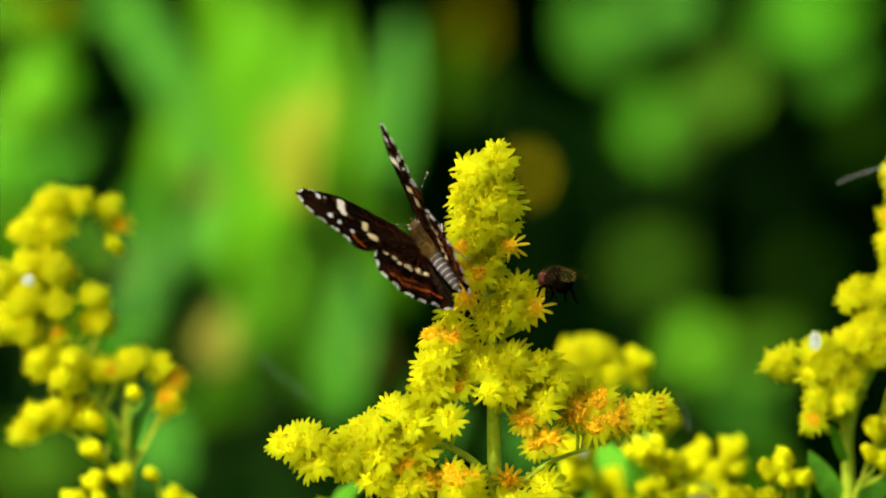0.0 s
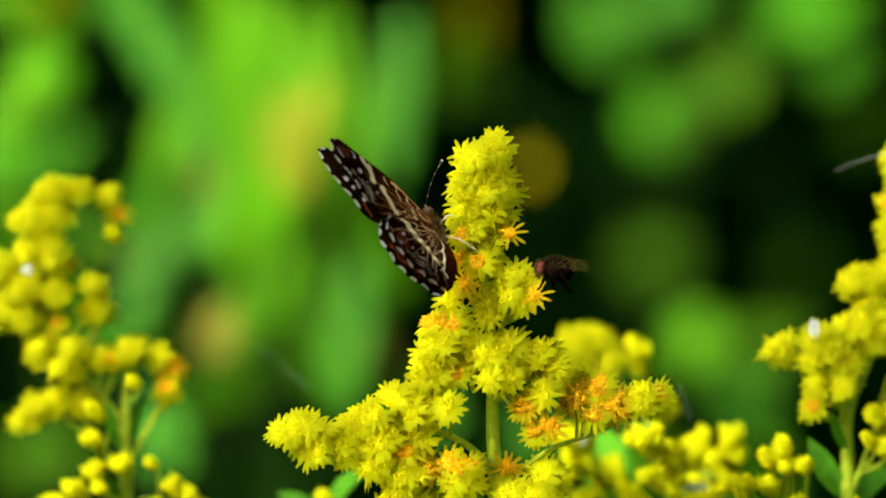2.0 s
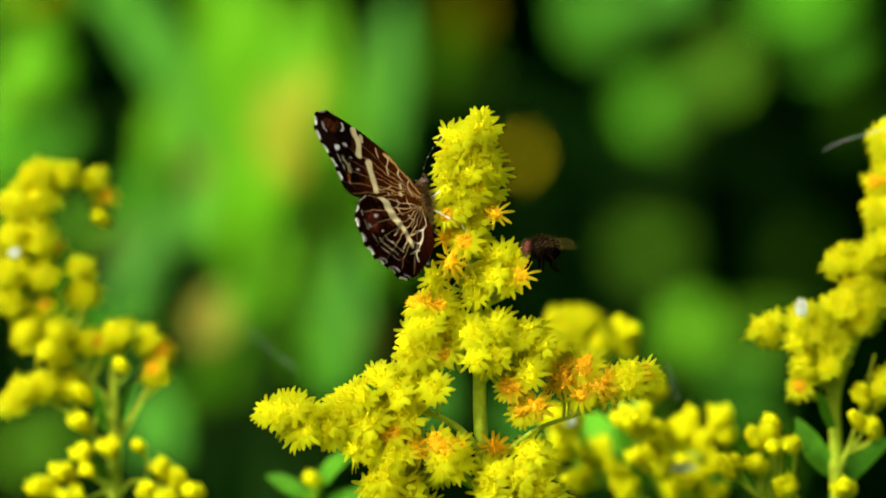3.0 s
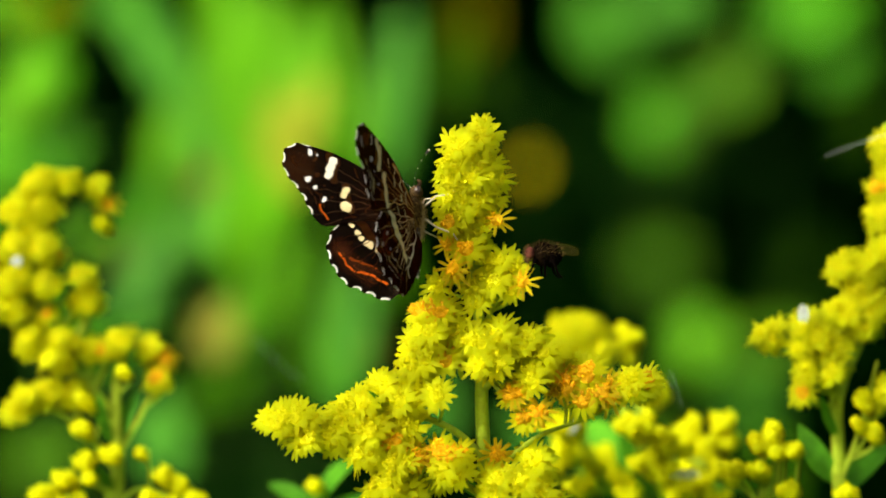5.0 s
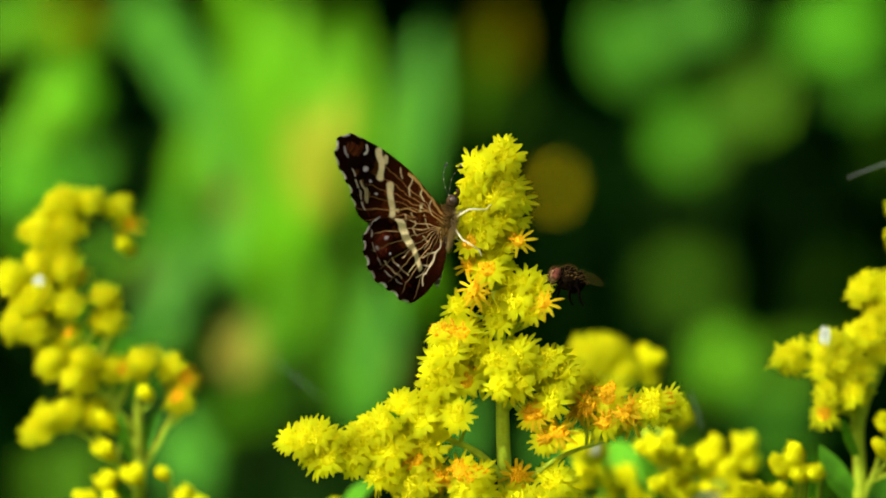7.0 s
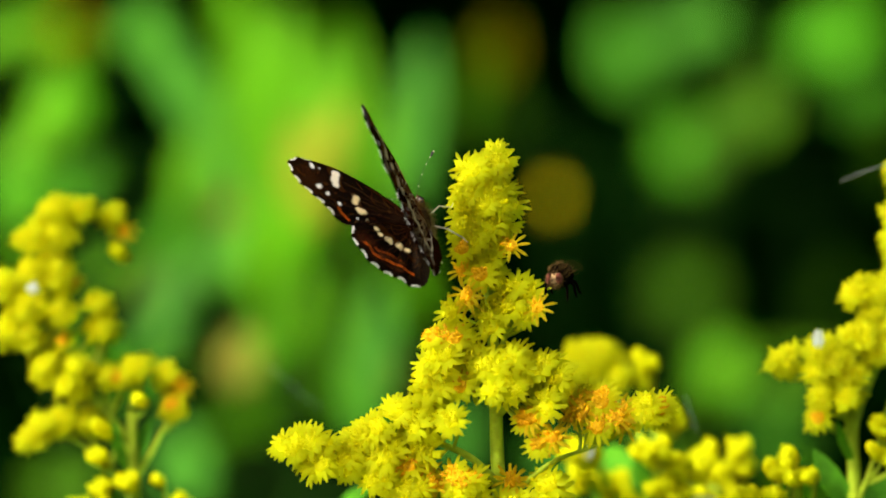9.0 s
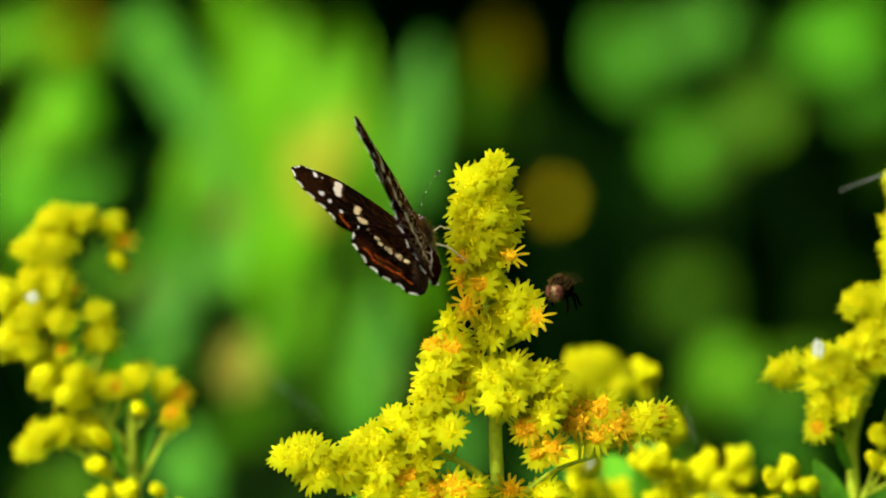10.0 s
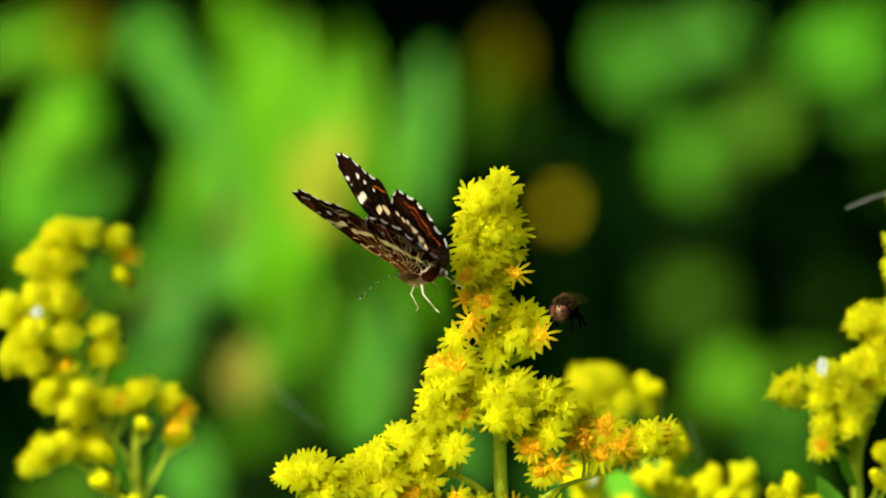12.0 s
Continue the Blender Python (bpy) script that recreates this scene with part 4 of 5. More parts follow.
    weed((0.0681, 0.8200, 0.9328), "weed with glossy mid-green leaves", [
        ((0.0996, 0.8500, 1.0628), 0.016, 0.0080, FACING, (.9, 0, .35)), ((0.0610, 0.9200, 1.0349), 0.010, 0.009, FACING, (.3, 0, 1)), ((0.1080, 0.8700, 1.0480), 0.009, 0.0060, FACING, (.9, 0, .6))], WEED_LEAF, rnd)
    weed((0.0637, 0.7800, 0.9343), "weed with a bright round sunlit leaf", [
        ((0.0640, 0.7600, 0.9752), 0.0075, 0.0068, FACING, (.5, 0, .8)), ((0.0625, 0.8000, 0.9689), 0.006, 0.004, ASIDE, (.1, 0, 1)), ((0.0474, 0.6400, 0.9482), 0.0095, 0.0058, ASIDE, (.3, 0, .9)), ((0.0779, 0.6800, 0.9447), 0.0085, 0.0050, ASIDE, (-.3, 0, .9))], BRIGHT_GRASS, rnd)
    weed((0.0534, 0.8800, 0.9307), "tall weed with broad matt olive-green leaves", [
        ((0.0779, 0.8600, 1.0441), 0.0085, 0.0075, FACING, (.2, 0, .9)), ((0.0651, 0.8800, 1.0340), 0.008, 0.006, FACING, (.5, 0, .9))], OLIVE_LEAF, rnd)
    weed((0.0410, 0.8800, 0.9308), "weed with pale blue-green leaves", [
        ((0.0417, 0.8600, 1.0589), 0.012, 0.0075, FACING, (-.4, 0, 1)), ((0.0808, 0.8500, 0.9558), 0.009, 0.0065, ASIDE, (.8, 0, -.4)), ((0.0623, 0.8800, 1.0664), 0.012, 0.0075, FACING, (.9, 0, .3))], PALE_LEAF, rnd)
    weed((0.0945, 0.9000, 0.9296), "weed with dark green leaves half in shade", [
        ((0.1130, 1.1800, 0.9933), 0.010, 0.007, ASIDE, (.4, 0, 1)), ((0.0669, 1.1800, 0.9946), 0.011, 0.007, ASIDE, (1, 0, .1)), ((0.0067, 1.1800, 1.0531), 0.010, 0.007, ASIDE, (.3, 0, 1)), ((0.1153, 0.9200, 1.0329), 0.010, 0.007, ASIDE, (.2, 0, 1)), ((-0.1081, 0.8500, 0.9437), 0.012, 0.007, ASIDE, (1, 0, .2)), ((0.0886, 0.9000, 0.9718), 0.012, 0.006, ASIDE, (1, 0, .2)), ((0.0463, 0.9000, 0.9550), 0.012, 0.006, ASIDE, (1, 0, .2))], OLIVE_LEAF, rnd)
    weed((-0.0811, 0.6000, 0.9421), "weed with narrow mid-green leaves crossing one another", [
        ((-0.1052, 0.6400, 1.0565), 0.0120, 0.0050, FACING, (.9, 0, .3)), ((-0.1030, 0.6600, 1.0156), 0.0120, 0.0050, ASIDE, (.9, 0, .2)), ((0.0010, 0.6800, 1.0436), 0.0120, 0.0040, ASIDE, (.1, 0, 1)), ((-0.0541, 0.6400, 0.9670), 0.0120, 0.0050, ASIDE, (.7, 0, .5)),
        ((-0.0203, 0.6200, 1.0222), 0.0210, 0.0036, FACING, (.1, 0, 1)), ((-0.0295, 0.6200, 0.9908), 0.0150, 0.0036, FACING, (.2, 0, 1)), ((-0.0126, 0.6400, 0.9972), 0.0110, 0.0032, FACING, (-.2, 0, 1)),
        ((-0.0807, 0.6000, 1.0016), 0.0075, 0.0025, FACING, (.7, 0, .7)), ((-0.0873, 0.6000, 0.9862), 0.0091, 0.0028, FACING, (-.5, 0, .8)), ((-0.0642, 0.6100, 1.0159), 0.0100, 0.0025, FACING, (.3, 0, 1)),
        ((-0.0718, 0.6000, 0.9757), 0.0083, 0.0025, FACING, (.8, 0, .4)), ((-0.0508, 0.6000, 1.0169), 0.0083, 0.0025, ASIDE, (-.4, 0, 1)), ((-0.0570, 0.6000, 1.0428), 0.0083, 0.0025, ASIDE, (.5, 0, 1)),
        ((-0.0447, 0.6000, 0.9677), 0.0075, 0.0025, ASIDE, (.5, 0, .6)), ((-0.0317, 0.6000, 0.9754), 0.0099, 0.0025, FACING, (-.2, 0, 1)), ((-0.0988, 0.6000, 1.0031), 0.0083, 0.0035, ASIDE, (.8, 0, .4)), ((-0.0900, 0.6100, 1.0513), 0.0066, 0.0028, ASIDE, (.7, 0, .5))], BRIGHT_GRASS, rnd)


# ---- spider silk ----
def build_threads():
    for name, line, r in (("spider_thread", [(0.0555, 0.0400, 1.0093), (0.0579, 0.0400, 1.0103), (0.0636, 0.0300, 1.0121)], 0.035),
                          ("spider_thread", [(-0.0271, 0.0900, 0.9839), (-0.0242, 0.0900, 0.9814), (-0.0196, 0.0900, 0.9775)], 0.022),
                          ("spider_thread", [(0.0336, 0.0500, 0.9792), (0.0344, 0.0500, 0.9768), (0.0352, 0.0500, 0.9738)], 0.020)):
        a = Vector(line[0])
        s = Shape()
        s.tube([p - a for p in smooth_line(line, 6)], r * MM, 5)
        ob = new(name, s.mesh(name, [SILK]))
        ob.location = a
        tagged(ob, "single glinting strand of spider silk between stems", "spider thread")


# ---- white tufts in place of highlights on the flowers ----
def build_glint_tufts():
    rnd = random.Random(61)
    # white tufts stand in for blown-out petal highlights, the wide one for a pale streak
    for at, size in (((0.0512, 0.0220, 0.9873), (0.9, 0.7, 1.5)), ((-0.0584, 0.0420, 0.9956), (0.9, 0.7, 0.9)), ((0.0357, 0.0500, 0.9644), (2.2, 0.7, 0.8)), ((0.0196, 0.0500, 0.9714), (1.1, 0.6, 1.1))):
        s = Shape()
        for _ in range(160):
            q = Vector((rnd.gauss(0, 1), rnd.gauss(0, 1), rnd.gauss(0, 1))).normalized()
            p = Vector((q.x * size[0], q.y * size[1], q.z * size[2])) * MM
            s.blade([p * 0.1, p * 0.6 + Vector((0, 0, .05 * MM)), p * rnd.uniform(.8, 1.1)], [.10 * MM, .08 * MM, .02 * MM], (q.y, -q.x, .3), 0.1)
        ob = new("seed_down", s.mesh("seed_down", [SILK]))
        ob.location = at
        tagged(ob, "added white tuft in place of a bright highlight among yellow flowers", "seed down", "seed down tufts")


# ---- butterfly ----
FORE = [(0.1, 0.2), (0.2, 1.5), (2.4, 3.6), (6.0, 6.5), (10.0, 8.7), (13.6, 10.0), (15.8, 10.5), (17.2, 10.0), (17.7, 9.0), (17.7, 7.6), (17.2, 6.2), (15.9, 4.6),
        (14.7, 2.9), (13.9, 1.2), (13.0, -0.3), (11.9, -1.1), (10.6, -1.2), (8.5, -0.8), (5.0, -0.2), (1.5, 0.0)]
HIND = [(0.15, 0.3), (3.0, 1.3), (6.5, 1.0), (9.4, -0.3), (10.7, -1.8), (11.4, -3.3), (11.4, -4.9), (10.7, -6.6), (9.8, -8.1), (8.6, -9.4), (6.9, -10.1), (4.9, -11.0), (3.0, -11.7), (1.3, -10.7),
        (0.0, -8.6), (-0.9, -6.0), (-0.5, -2.5)]


def resample(points, count):
    """A closed smooth outline at even steps."""
    p = np.array(points, float)
    m = len(p)
    out = []
    for i in range(m):
        a, b, c, d = p[(i - 1) % m], p[i], p[(i + 1) % m], p[(i + 2) % m]
        for t in np.linspace(0, 1, 24, endpoint=False):
            out.append(0.5 * (2 * b + (c - a) * t + (2 * a - 5 * b + 4 * c - d) * t * t + (3 * b - a - 3 * c + d) * t ** 3))
    out = np.array(out + [out[0]])
    run = np.concatenate([[0], np.cumsum(np.linalg.norm(np.diff(out, axis=0), axis=1))])
    want = np.linspace(0, run[-1], count, endpoint=False)
    return np.stack([np.interp(want, run, out[:, k]) for k in range(2)], 1)


def spot(u, v, cu, cv, ru, rv, turn=0.0, soft=0.12):
    a = radians(turn)
    x, y = (u - cu) * math.cos(a) + (v - cv) * math.sin(a), -(u - cu) * math.sin(a) + (v - cv) * math.cos(a)
    d = (np.abs(x / ru) ** 3 + np.abs(y / rv) ** 3) ** (1 / 3)
    return np.clip((1 - d) * min(ru, rv) / soft + 0.5, 0, 1)


def streak(u, v, line, half, soft=0.1):
    best = np.full(u.shape, 1e9)
    for (a, b), (c, d) in zip(line[:-1], line[1:]):
        t = np.clip(((u - a) * (c - a) + (v - b) * (d - b)) / ((c - a) ** 2 + (d - b) ** 2), 0, 1)
        best = np.minimum(best, np.hypot(u - a - t * (c - a), v - b - t * (d - b)))
    return np.clip((half - best) / soft + 0.5, 0, 1)


def lay(col, amount, colour):
    return col * (1 - amount[:, None]) + np.array(colour) * amount[:, None]


BLACK, BROWN, CREAM, WHITE, RUST = (0.0035, 0.0020, 0.0015), (0.024, 0.0085, 0.0032), (0.80, 0.64, 0.34), (0.88, 0.85, 0.80), (0.60, 0.11, 0.008)
MAROON, LILAC, STRAW = (0.008, 0.0018, 0.0008), (0.50, 0.45, 0.46), (0.88, 0.70, 0.36)
BAND, UNDER_RED = (0.76, 0.64, 0.32), (0.085, 0.017, 0.0030)
FORE_VEINS = [(16.4, 9.6), (17.8, 7.6), (16.2, 4.6), (15.0, 2.4), (13.8, 0.4), (12.0, -1.0), (8.0, -0.7)]
HIND_VEINS = [(9.8, -0.8), (11.4, -3.6), (10.9, -6.2), (9.2, -8.8), (6.9, -10.0), (4.4, -10.8), (2.2, -10.9)]


def fore_upper(u, v, edge, along):
    col = np.tile(np.array(BLACK), (len(u), 1))
    r = np.hypot(u, v)
    col = lay(col, np.clip(1 - r / 9, 0, 1) * 0.7, BROWN)
    col = lay(col, spot(u, v, 15.8, 6.5, 2.2, 2.6, 0, 2.0) * 0.5, BROWN)
    for e in FORE_VEINS:
        col = lay(col, streak(u, v, [(0.5, 0.8), (e[0] * 0.5, e[1] * 0.5 + 0.9), e], 0.05, 0.1) * 0.35, (0.07, 0.04, 0.02))
    for q in ((10.55, 7.85, .5, .62), (11.05, 7.0, .55, .85), (11.25, 6.0, .5, .8), (8.9, 3.45, .5, .85), (8.7, 1.5, .65, .9)):
        col = lay(col, spot(u, v, *q[:2], q[2] * 1.1, q[3] * 0.78, 25), CREAM if q[0] < 10 else (0.86, 0.78, 0.62))
    for q in ((14.0, 9.15, .26, .52), (14.25, 5.5, .42, .36), (13.0, 4.3, .22, .2), (11.85, 2.55, .3, .36), (12.9, 8.9, .12, .12)):
        col = lay(col, spot(u, v, *q), WHITE)
    col = lay(col, streak(u, v, [(12.3, 1.9), (12.0, 1.0), (11.3, -0.1)], 0.10, 0.16), RUST)
    col = lay(col, edge, WHITE)
    return col


def fore_under(u, v, edge, along):
    col = np.tile(np.array(MAROON), (len(u), 1))
    r = np.hypot(u, v)
    col = lay(col, np.clip(1.4 - r / 9.5, 0, 1) * 0.9, UNDER_RED)
    col = lay(col, spot(u, v, 13.2, 4.6, 3.0, 5.5, 0, 2.0) * 0.7, BLACK)
    # the ringed red-brown patch at the tip
    col = lay(col, spot(u, v, 15.2, 8.5, 1.5, 1.0, 20, 0.3), BLACK)
    col = lay(col, spot(u, v, 15.2, 8.5, 1.25, 0.75, 20, 0.25) * 0.8, (0.085, 0.022, 0.006))
    for q in ((14.4, 8.0), (15.3, 8.3), (16.0, 8.5)):
        col = lay(col, spot(u, v, *q, 0.09, 0.8, 20, 0.2) * 0.6, BLACK)
    col = lay(col, streak(u, v, [(16.6, 8.6), (16.4, 7.9), (15.8, 7.4)], 0.10, 0.12) * 0.9, LILAC)
    col = lay(col, streak(u, v, [(13.25, 9.2), (13.0, 8.6), (13.3, 8.0)], 0.17, 0.12) * 0.95, (0.74, 0.66, 0.54))
    # the broken cream band
    col = lay(col, streak(u, v, [(11.2, 8.7), (10.7, 7.2), (10.3, 5.2)], 0.46, 0.15), BAND)
    col = lay(col, spot(u, v, 10.0, 7.6, 0.35, 0.6, 10) * 0.8, BAND)
    col = lay(col, streak(u, v, [(8.9, 4.3), (8.4, 2.6), (7.8, 0.4)], 0.44, 0.15), BAND)
    for q in ((12.9, 5.9, .33, .30), (11.7, 4.4, .14, .13), (10.8, 2.7, .20, .18)):
        col = lay(col, spot(u, v, *q), LILAC)
    # pale dashes inside the margin
    for q in ([(14.9, 5.9), (14.3, 5.0)], [(14.1, 4.5), (13.6, 3.5)], [(13.3, 3.1), (12.9, 2.0)], [(12.6, 1.5), (12.1, 0.5)]):
        col = lay(col, streak(u, v, q, 0.08, 0.08) * 0.75, (0.66, 0.58, 0.42))
    for q in ([(13.2, 4.3), (12.6, 3.2), (12.0, 1.8)], [(12.4, 3.4), (11.7, 1.6)]):
        col = lay(col, streak(u, v, q, 0.07, 0.1) * 0.6, BAND)
    for e in FORE_VEINS:
        fade = np.clip(1.35 - r / 11, 0.0, 0.85)
        col = lay(col, streak(u, v, [(0.5, 0.8), (e[0] * 0.5, e[1] * 0.5 + 0.9), e], 0.045, 0.06) * fade * 0.7, (0.80, 0.46, 0.15))
    # bars across the cell
    for q in ([(6.3, 6.1), (5.6, 5.4), (5.9, 4.4), (5.5, 3.4)], [(3.9, 2.2), (3.6, 1.2), (3.7, -0.1)], [(3.9, 4.2), (4.0, 3.4), (3.5, 2.6)], [(7.4, 6.9), (7.1, 5.6)], [(2.4, 3.0), (2.5, 2.0), (1.9, 1.0)], [(5.4, 1.6), (5.9, 0.8), (5.6, 0.0)]):
        col = lay(col, streak(u, v, q, 0.08, 0.08) * 0.95, STRAW)
    col = lay(col, spot(u, v, 3.7, 1.1, 0.22, 1.0, 5, 0.12) * 0.9, BAND)
    col = lay(col, streak(u, v, [(0.5, 1.4), (2.4, 3.3), (6.2, 6.2)], 0.16, 0.15) * 0.95, (0.62, 0.34, 0.09))
    return lay(col, np.clip(edge * 5.0 - 4.0, 0, 1) * 0.25, WHITE)


def hind_upper(u, v, edge, along):
    col = np.tile(np.array(BLACK), (len(u), 1))
    r = np.hypot(u, v)
    col = lay(col, np.clip(1 - r / 7, 0, 1) * 0.8, BROWN)
    col = lay(col, streak(u, v, [(9.8, -4.0), (8.4, -6.3), (5.0, -8.3)], 1.0, 1.2) * 0.3, (0.10, 0.025, 0.008))
    col = lay(col, np.clip(1 - (u - 0.3) / 2.6, 0, 1) * np.clip((-v - 3.0) / 3.0, 0, 1) * 0.85, (0.055, 0.036, 0.022))
    for q in ((8.0, -1.0, .38, .34), (7.2, -2.15, .42, .36), (6.6, -2.9, .36, .34), (5.6, -3.7, .62, .5), (4.1, -4.6, .62, .48), (2.8, -5.2, .5, .42)):
        col = lay(col, spot(u, v, *q, 30), CREAM)
    col = lay(col, streak(u, v, [(9.7, -5.0), (8.8, -6.5), (7.5, -7.4)], 0.09, 0.15), RUST)
    col = lay(col, streak(u, v, [(7.1, -7.6), (5.7, -8.0), (4.7, -8.5)], 0.10, 0.15), RUST)
    col = lay(col, streak(u, v, [(4.3, -8.7), (3.1, -9.2)], 0.13, 0.15), RUST)
    col = lay(col, streak(u, v, [(8.3, -5.6), (6.6, -6.4), (4.6, -7.1)], 0.10, 0.2) * 0.3, RUST)
    for e in HIND_VEINS:
        col = lay(col, streak(u, v, [(0.4, -0.6), e], 0.10, 0.12) * 0.8, BLACK)
    col = lay(col, edge, WHITE)
    return col


def hind_under(u, v, edge, along):
    col = np.tile(np.array(MAROON), (len(u), 1))
    r = np.hypot(u, v)
    col = lay(col, np.clip(1.25 - r / 6.5, 0, 1) * 0.9, UNDER_RED)
    col = lay(col, spot(u, v, 8.6, -4.2, 1.1, 1.3, 25, 0.9) * 0.6, (0.13, 0.022, 0.008))
    for q in ((8.1, -3.6, .35, .3), (7.2, -5.6, .16, .14), (5.6, -7.0, .16, .14), (9.2, -5.0, .3, .22)):
        col = lay(col, spot(u, v, *q) * 0.75, LILAC)
    # the cream band, narrowing towards the body
    col = lay(col, streak(u, v, [(7.8, 0.8), (6.9, -0.6), (5.8, -2.2), (4.3, -3.9)], 0.48, 0.15), BAND)
    col = lay(col, streak(u, v, [(4.6, -3.6), (3.0, -5.2), (2.3, -6.8)], 0.36, 0.2), BAND)
    # pale dashes inside the margin
    for q in ([(10.7, -1.2), (10.8, -2.2)], [(10.7, -2.8), (10.4, -3.9)], [(10.0, -4.6), (9.5, -5.7)], [(8.9, -6.4), (8.1, -7.3)], [(7.4, -7.9), (6.3, -8.6)], [(5.5, -8.9), (4.4, -9.4)]):
        col = lay(col, streak(u, v, q, 0.05, 0.09) * 0.5, (0.66, 0.58, 0.46))
    for q in ([(7.6, -6.6), (6.2, -7.9), (4.6, -8.6)], [(6.6, -6.2), (5.4, -7.2), (3.8, -7.8)]):
        col = lay(col, streak(u, v, q, 0.06, 0.1) * 0.55, STRAW)
    for e in HIND_VEINS:
        fade = np.clip(1.4 - r / 8.5, 0.0, 0.9)
        col = lay(col, streak(u, v, [(0.4, -0.6), (e[0] * 0.45 + 0.3, e[1] * 0.45 - 0.2), e], 0.05, 0.06) * fade, (0.84, 0.58, 0.24))
    inner = np.clip(1.9 - u, 0, 1) * np.clip((-v - 0.4) / 1.2, 0, 1) * np.clip((10.0 + v) / 1.5, 0, 1)
    col = lay(col, inner * 0.6, MAROON)
    # the pale leading edge and the bars near the body
    col = lay(col, streak(u, v, [(0.3, 0.2), (3.0, 1.15), (6.3, 0.85), (9.0, -0.1)], 0.09, 0.1) * 0.9, (0.72, 0.42, 0.12))
    for q in ([(5.2, 0.6), (4.4, -0.6), (4.6, -1.6), (3.6, -2.4)], [(3.2, 0.6), (2.9, -0.5), (2.2, -1.0)], [(2.6, -2.2), (1.9, -3.0), (2.2, -3.8)], [(4.2, -4.4), (5.0, -5.6)], [(3.0, -6.0), (3.8, -7.4)], [(1.4, -4.6), (2.2, -5.2)]):
        col = lay(col, streak(u, v, q, 0.06, 0.09) * 0.85, STRAW)
    for q in ([(0.2, -1.0), (0.1, -3.4), (0.8, -5.6), (1.4, -7.4), (1.3, -9.0)], [(0.9, -6.0), (2.0, -6.2)], [(1.1, -7.2), (2.4, -8.0)], [(0.4, -4.2), (1.5, -4.4)]):
        col = lay(col, streak(u, v, q, 0.09, 0.08) * 0.85, (0.80, 0.68, 0.44))
    return lay(col, np.clip(edge * 5.0 - 4.0, 0, 1) * 0.25, WHITE)


def wing_mesh(name, outline, base, side, upper, under, rim_from, rim_to, scallops, size=0.968):
    """A wing with thickness: an upper and a lower skin of scales that meet at the rim, the rim scalloped between the veins."""
    nt, ns = 440, 110
    ring = resample(outline, nt)
    k = np.arange(nt) / nt
    inside = np.clip((k - rim_from) / 0.02, 0, 1) * np.clip((rim_to - k) / 0.02, 0, 1)
    phase = (k - rim_from) / (rim_to - rim_from) * scallops
    b = np.array(base)
    away = ring - b
    away_len = np.linalg.norm(away, axis=1, keepdims=True)
    ring = ring + away / away_len * (0.17 * np.cos(2 * np.pi * phase) * inside)[:, None]
    s = np.linspace(0, 1, ns) ** 0.85
    u = b[0] + s[:, None] * (ring[:, 0] - b[0])[None, :]
    v = b[1] + s[:, None] * (ring[:, 1] - b[1])[None, :]
    depth = (1 - s)[:, None] * np.linalg.norm(ring - b, axis=1)[None, :]
    dash = (np.cos(2 * np.pi * phase + np.pi) > -0.35) * inside
    edge = np.clip((0.24 - depth) / 0.10 + 0.5, 0, 1) * dash[None, :]
    u, v, edge = u.ravel(), v.ravel(), edge.ravel()
    along = np.tile(k, ns)
    ang = np.arctan2(v - b[1], u - b[0])
    height = 0.10 * np.sin(ang * 22) * np.clip(np.hypot(u, v) / 8, 0, 1) + 0.55 * np.sin(np.clip(np.hypot(u, v) / 18, 0, 1) * np.pi) * 0.5
    height -= 0.8 * np.clip((0.9 - u) / 1.6, 0, 1) * np.clip((-v - 1.5) / 2.5, 0, 1)
    thick = 0.045
    verts = np.concatenate([np.stack([v * size, side * u * size, height + thick], 1), np.stack([v * size, side * u * size, height - thick], 1)]) * MM
    n = len(u)
    faces = []
    for i in range(ns - 1):
        for j in range(nt):
            a, c = i * nt + j, i * nt + (j + 1) % nt
            d, e = a + nt, c + nt
            q = (a, d, e, c) if i else (a, d, e)
            lower = (n + c, n + e, n + d, n + a) if i else (n + e, n + d, n + a)
            if side > 0:
                q, lower = q[::-1], lower[::-1]
            faces += [q, lower]
    last = (ns - 1) * nt
    for j in range(nt):
        a, c = last + j, last + (j + 1) % nt
        q = (a, n + a, n + c, c)
        faces.append(q if side < 0 else q[::-1])
    me = bpy.data.meshes.new(name)
    me.from_pydata(verts.tolist(), [], faces)
    pu = u + 0.11 * np.sin(1.9 * v + 0.7 * u) + 0.06 * np.sin(4.3 * u - 2.2 * v)
    pv = v + 0.11 * np.sin(1.7 * u - 0.9 * v + 1.0) + 0.06 * np.sin(3.9 * v + 2.4 * u)
    col = np.concatenate([upper(pu, pv, edge, along), under(pu, pv, edge, along)])
    layer = me.color_attributes.new("pattern", "FLOAT_COLOR", "POINT")
    layer.data.foreach_set("color", np.concatenate([col, np.ones((len(col), 1))], 1).astype(np.float32).ravel())
    me.materials.append(WING_SCALES)
    me.polygons.foreach_set("use_smooth", [True] * len(me.polygons))
    me.update()
    return me


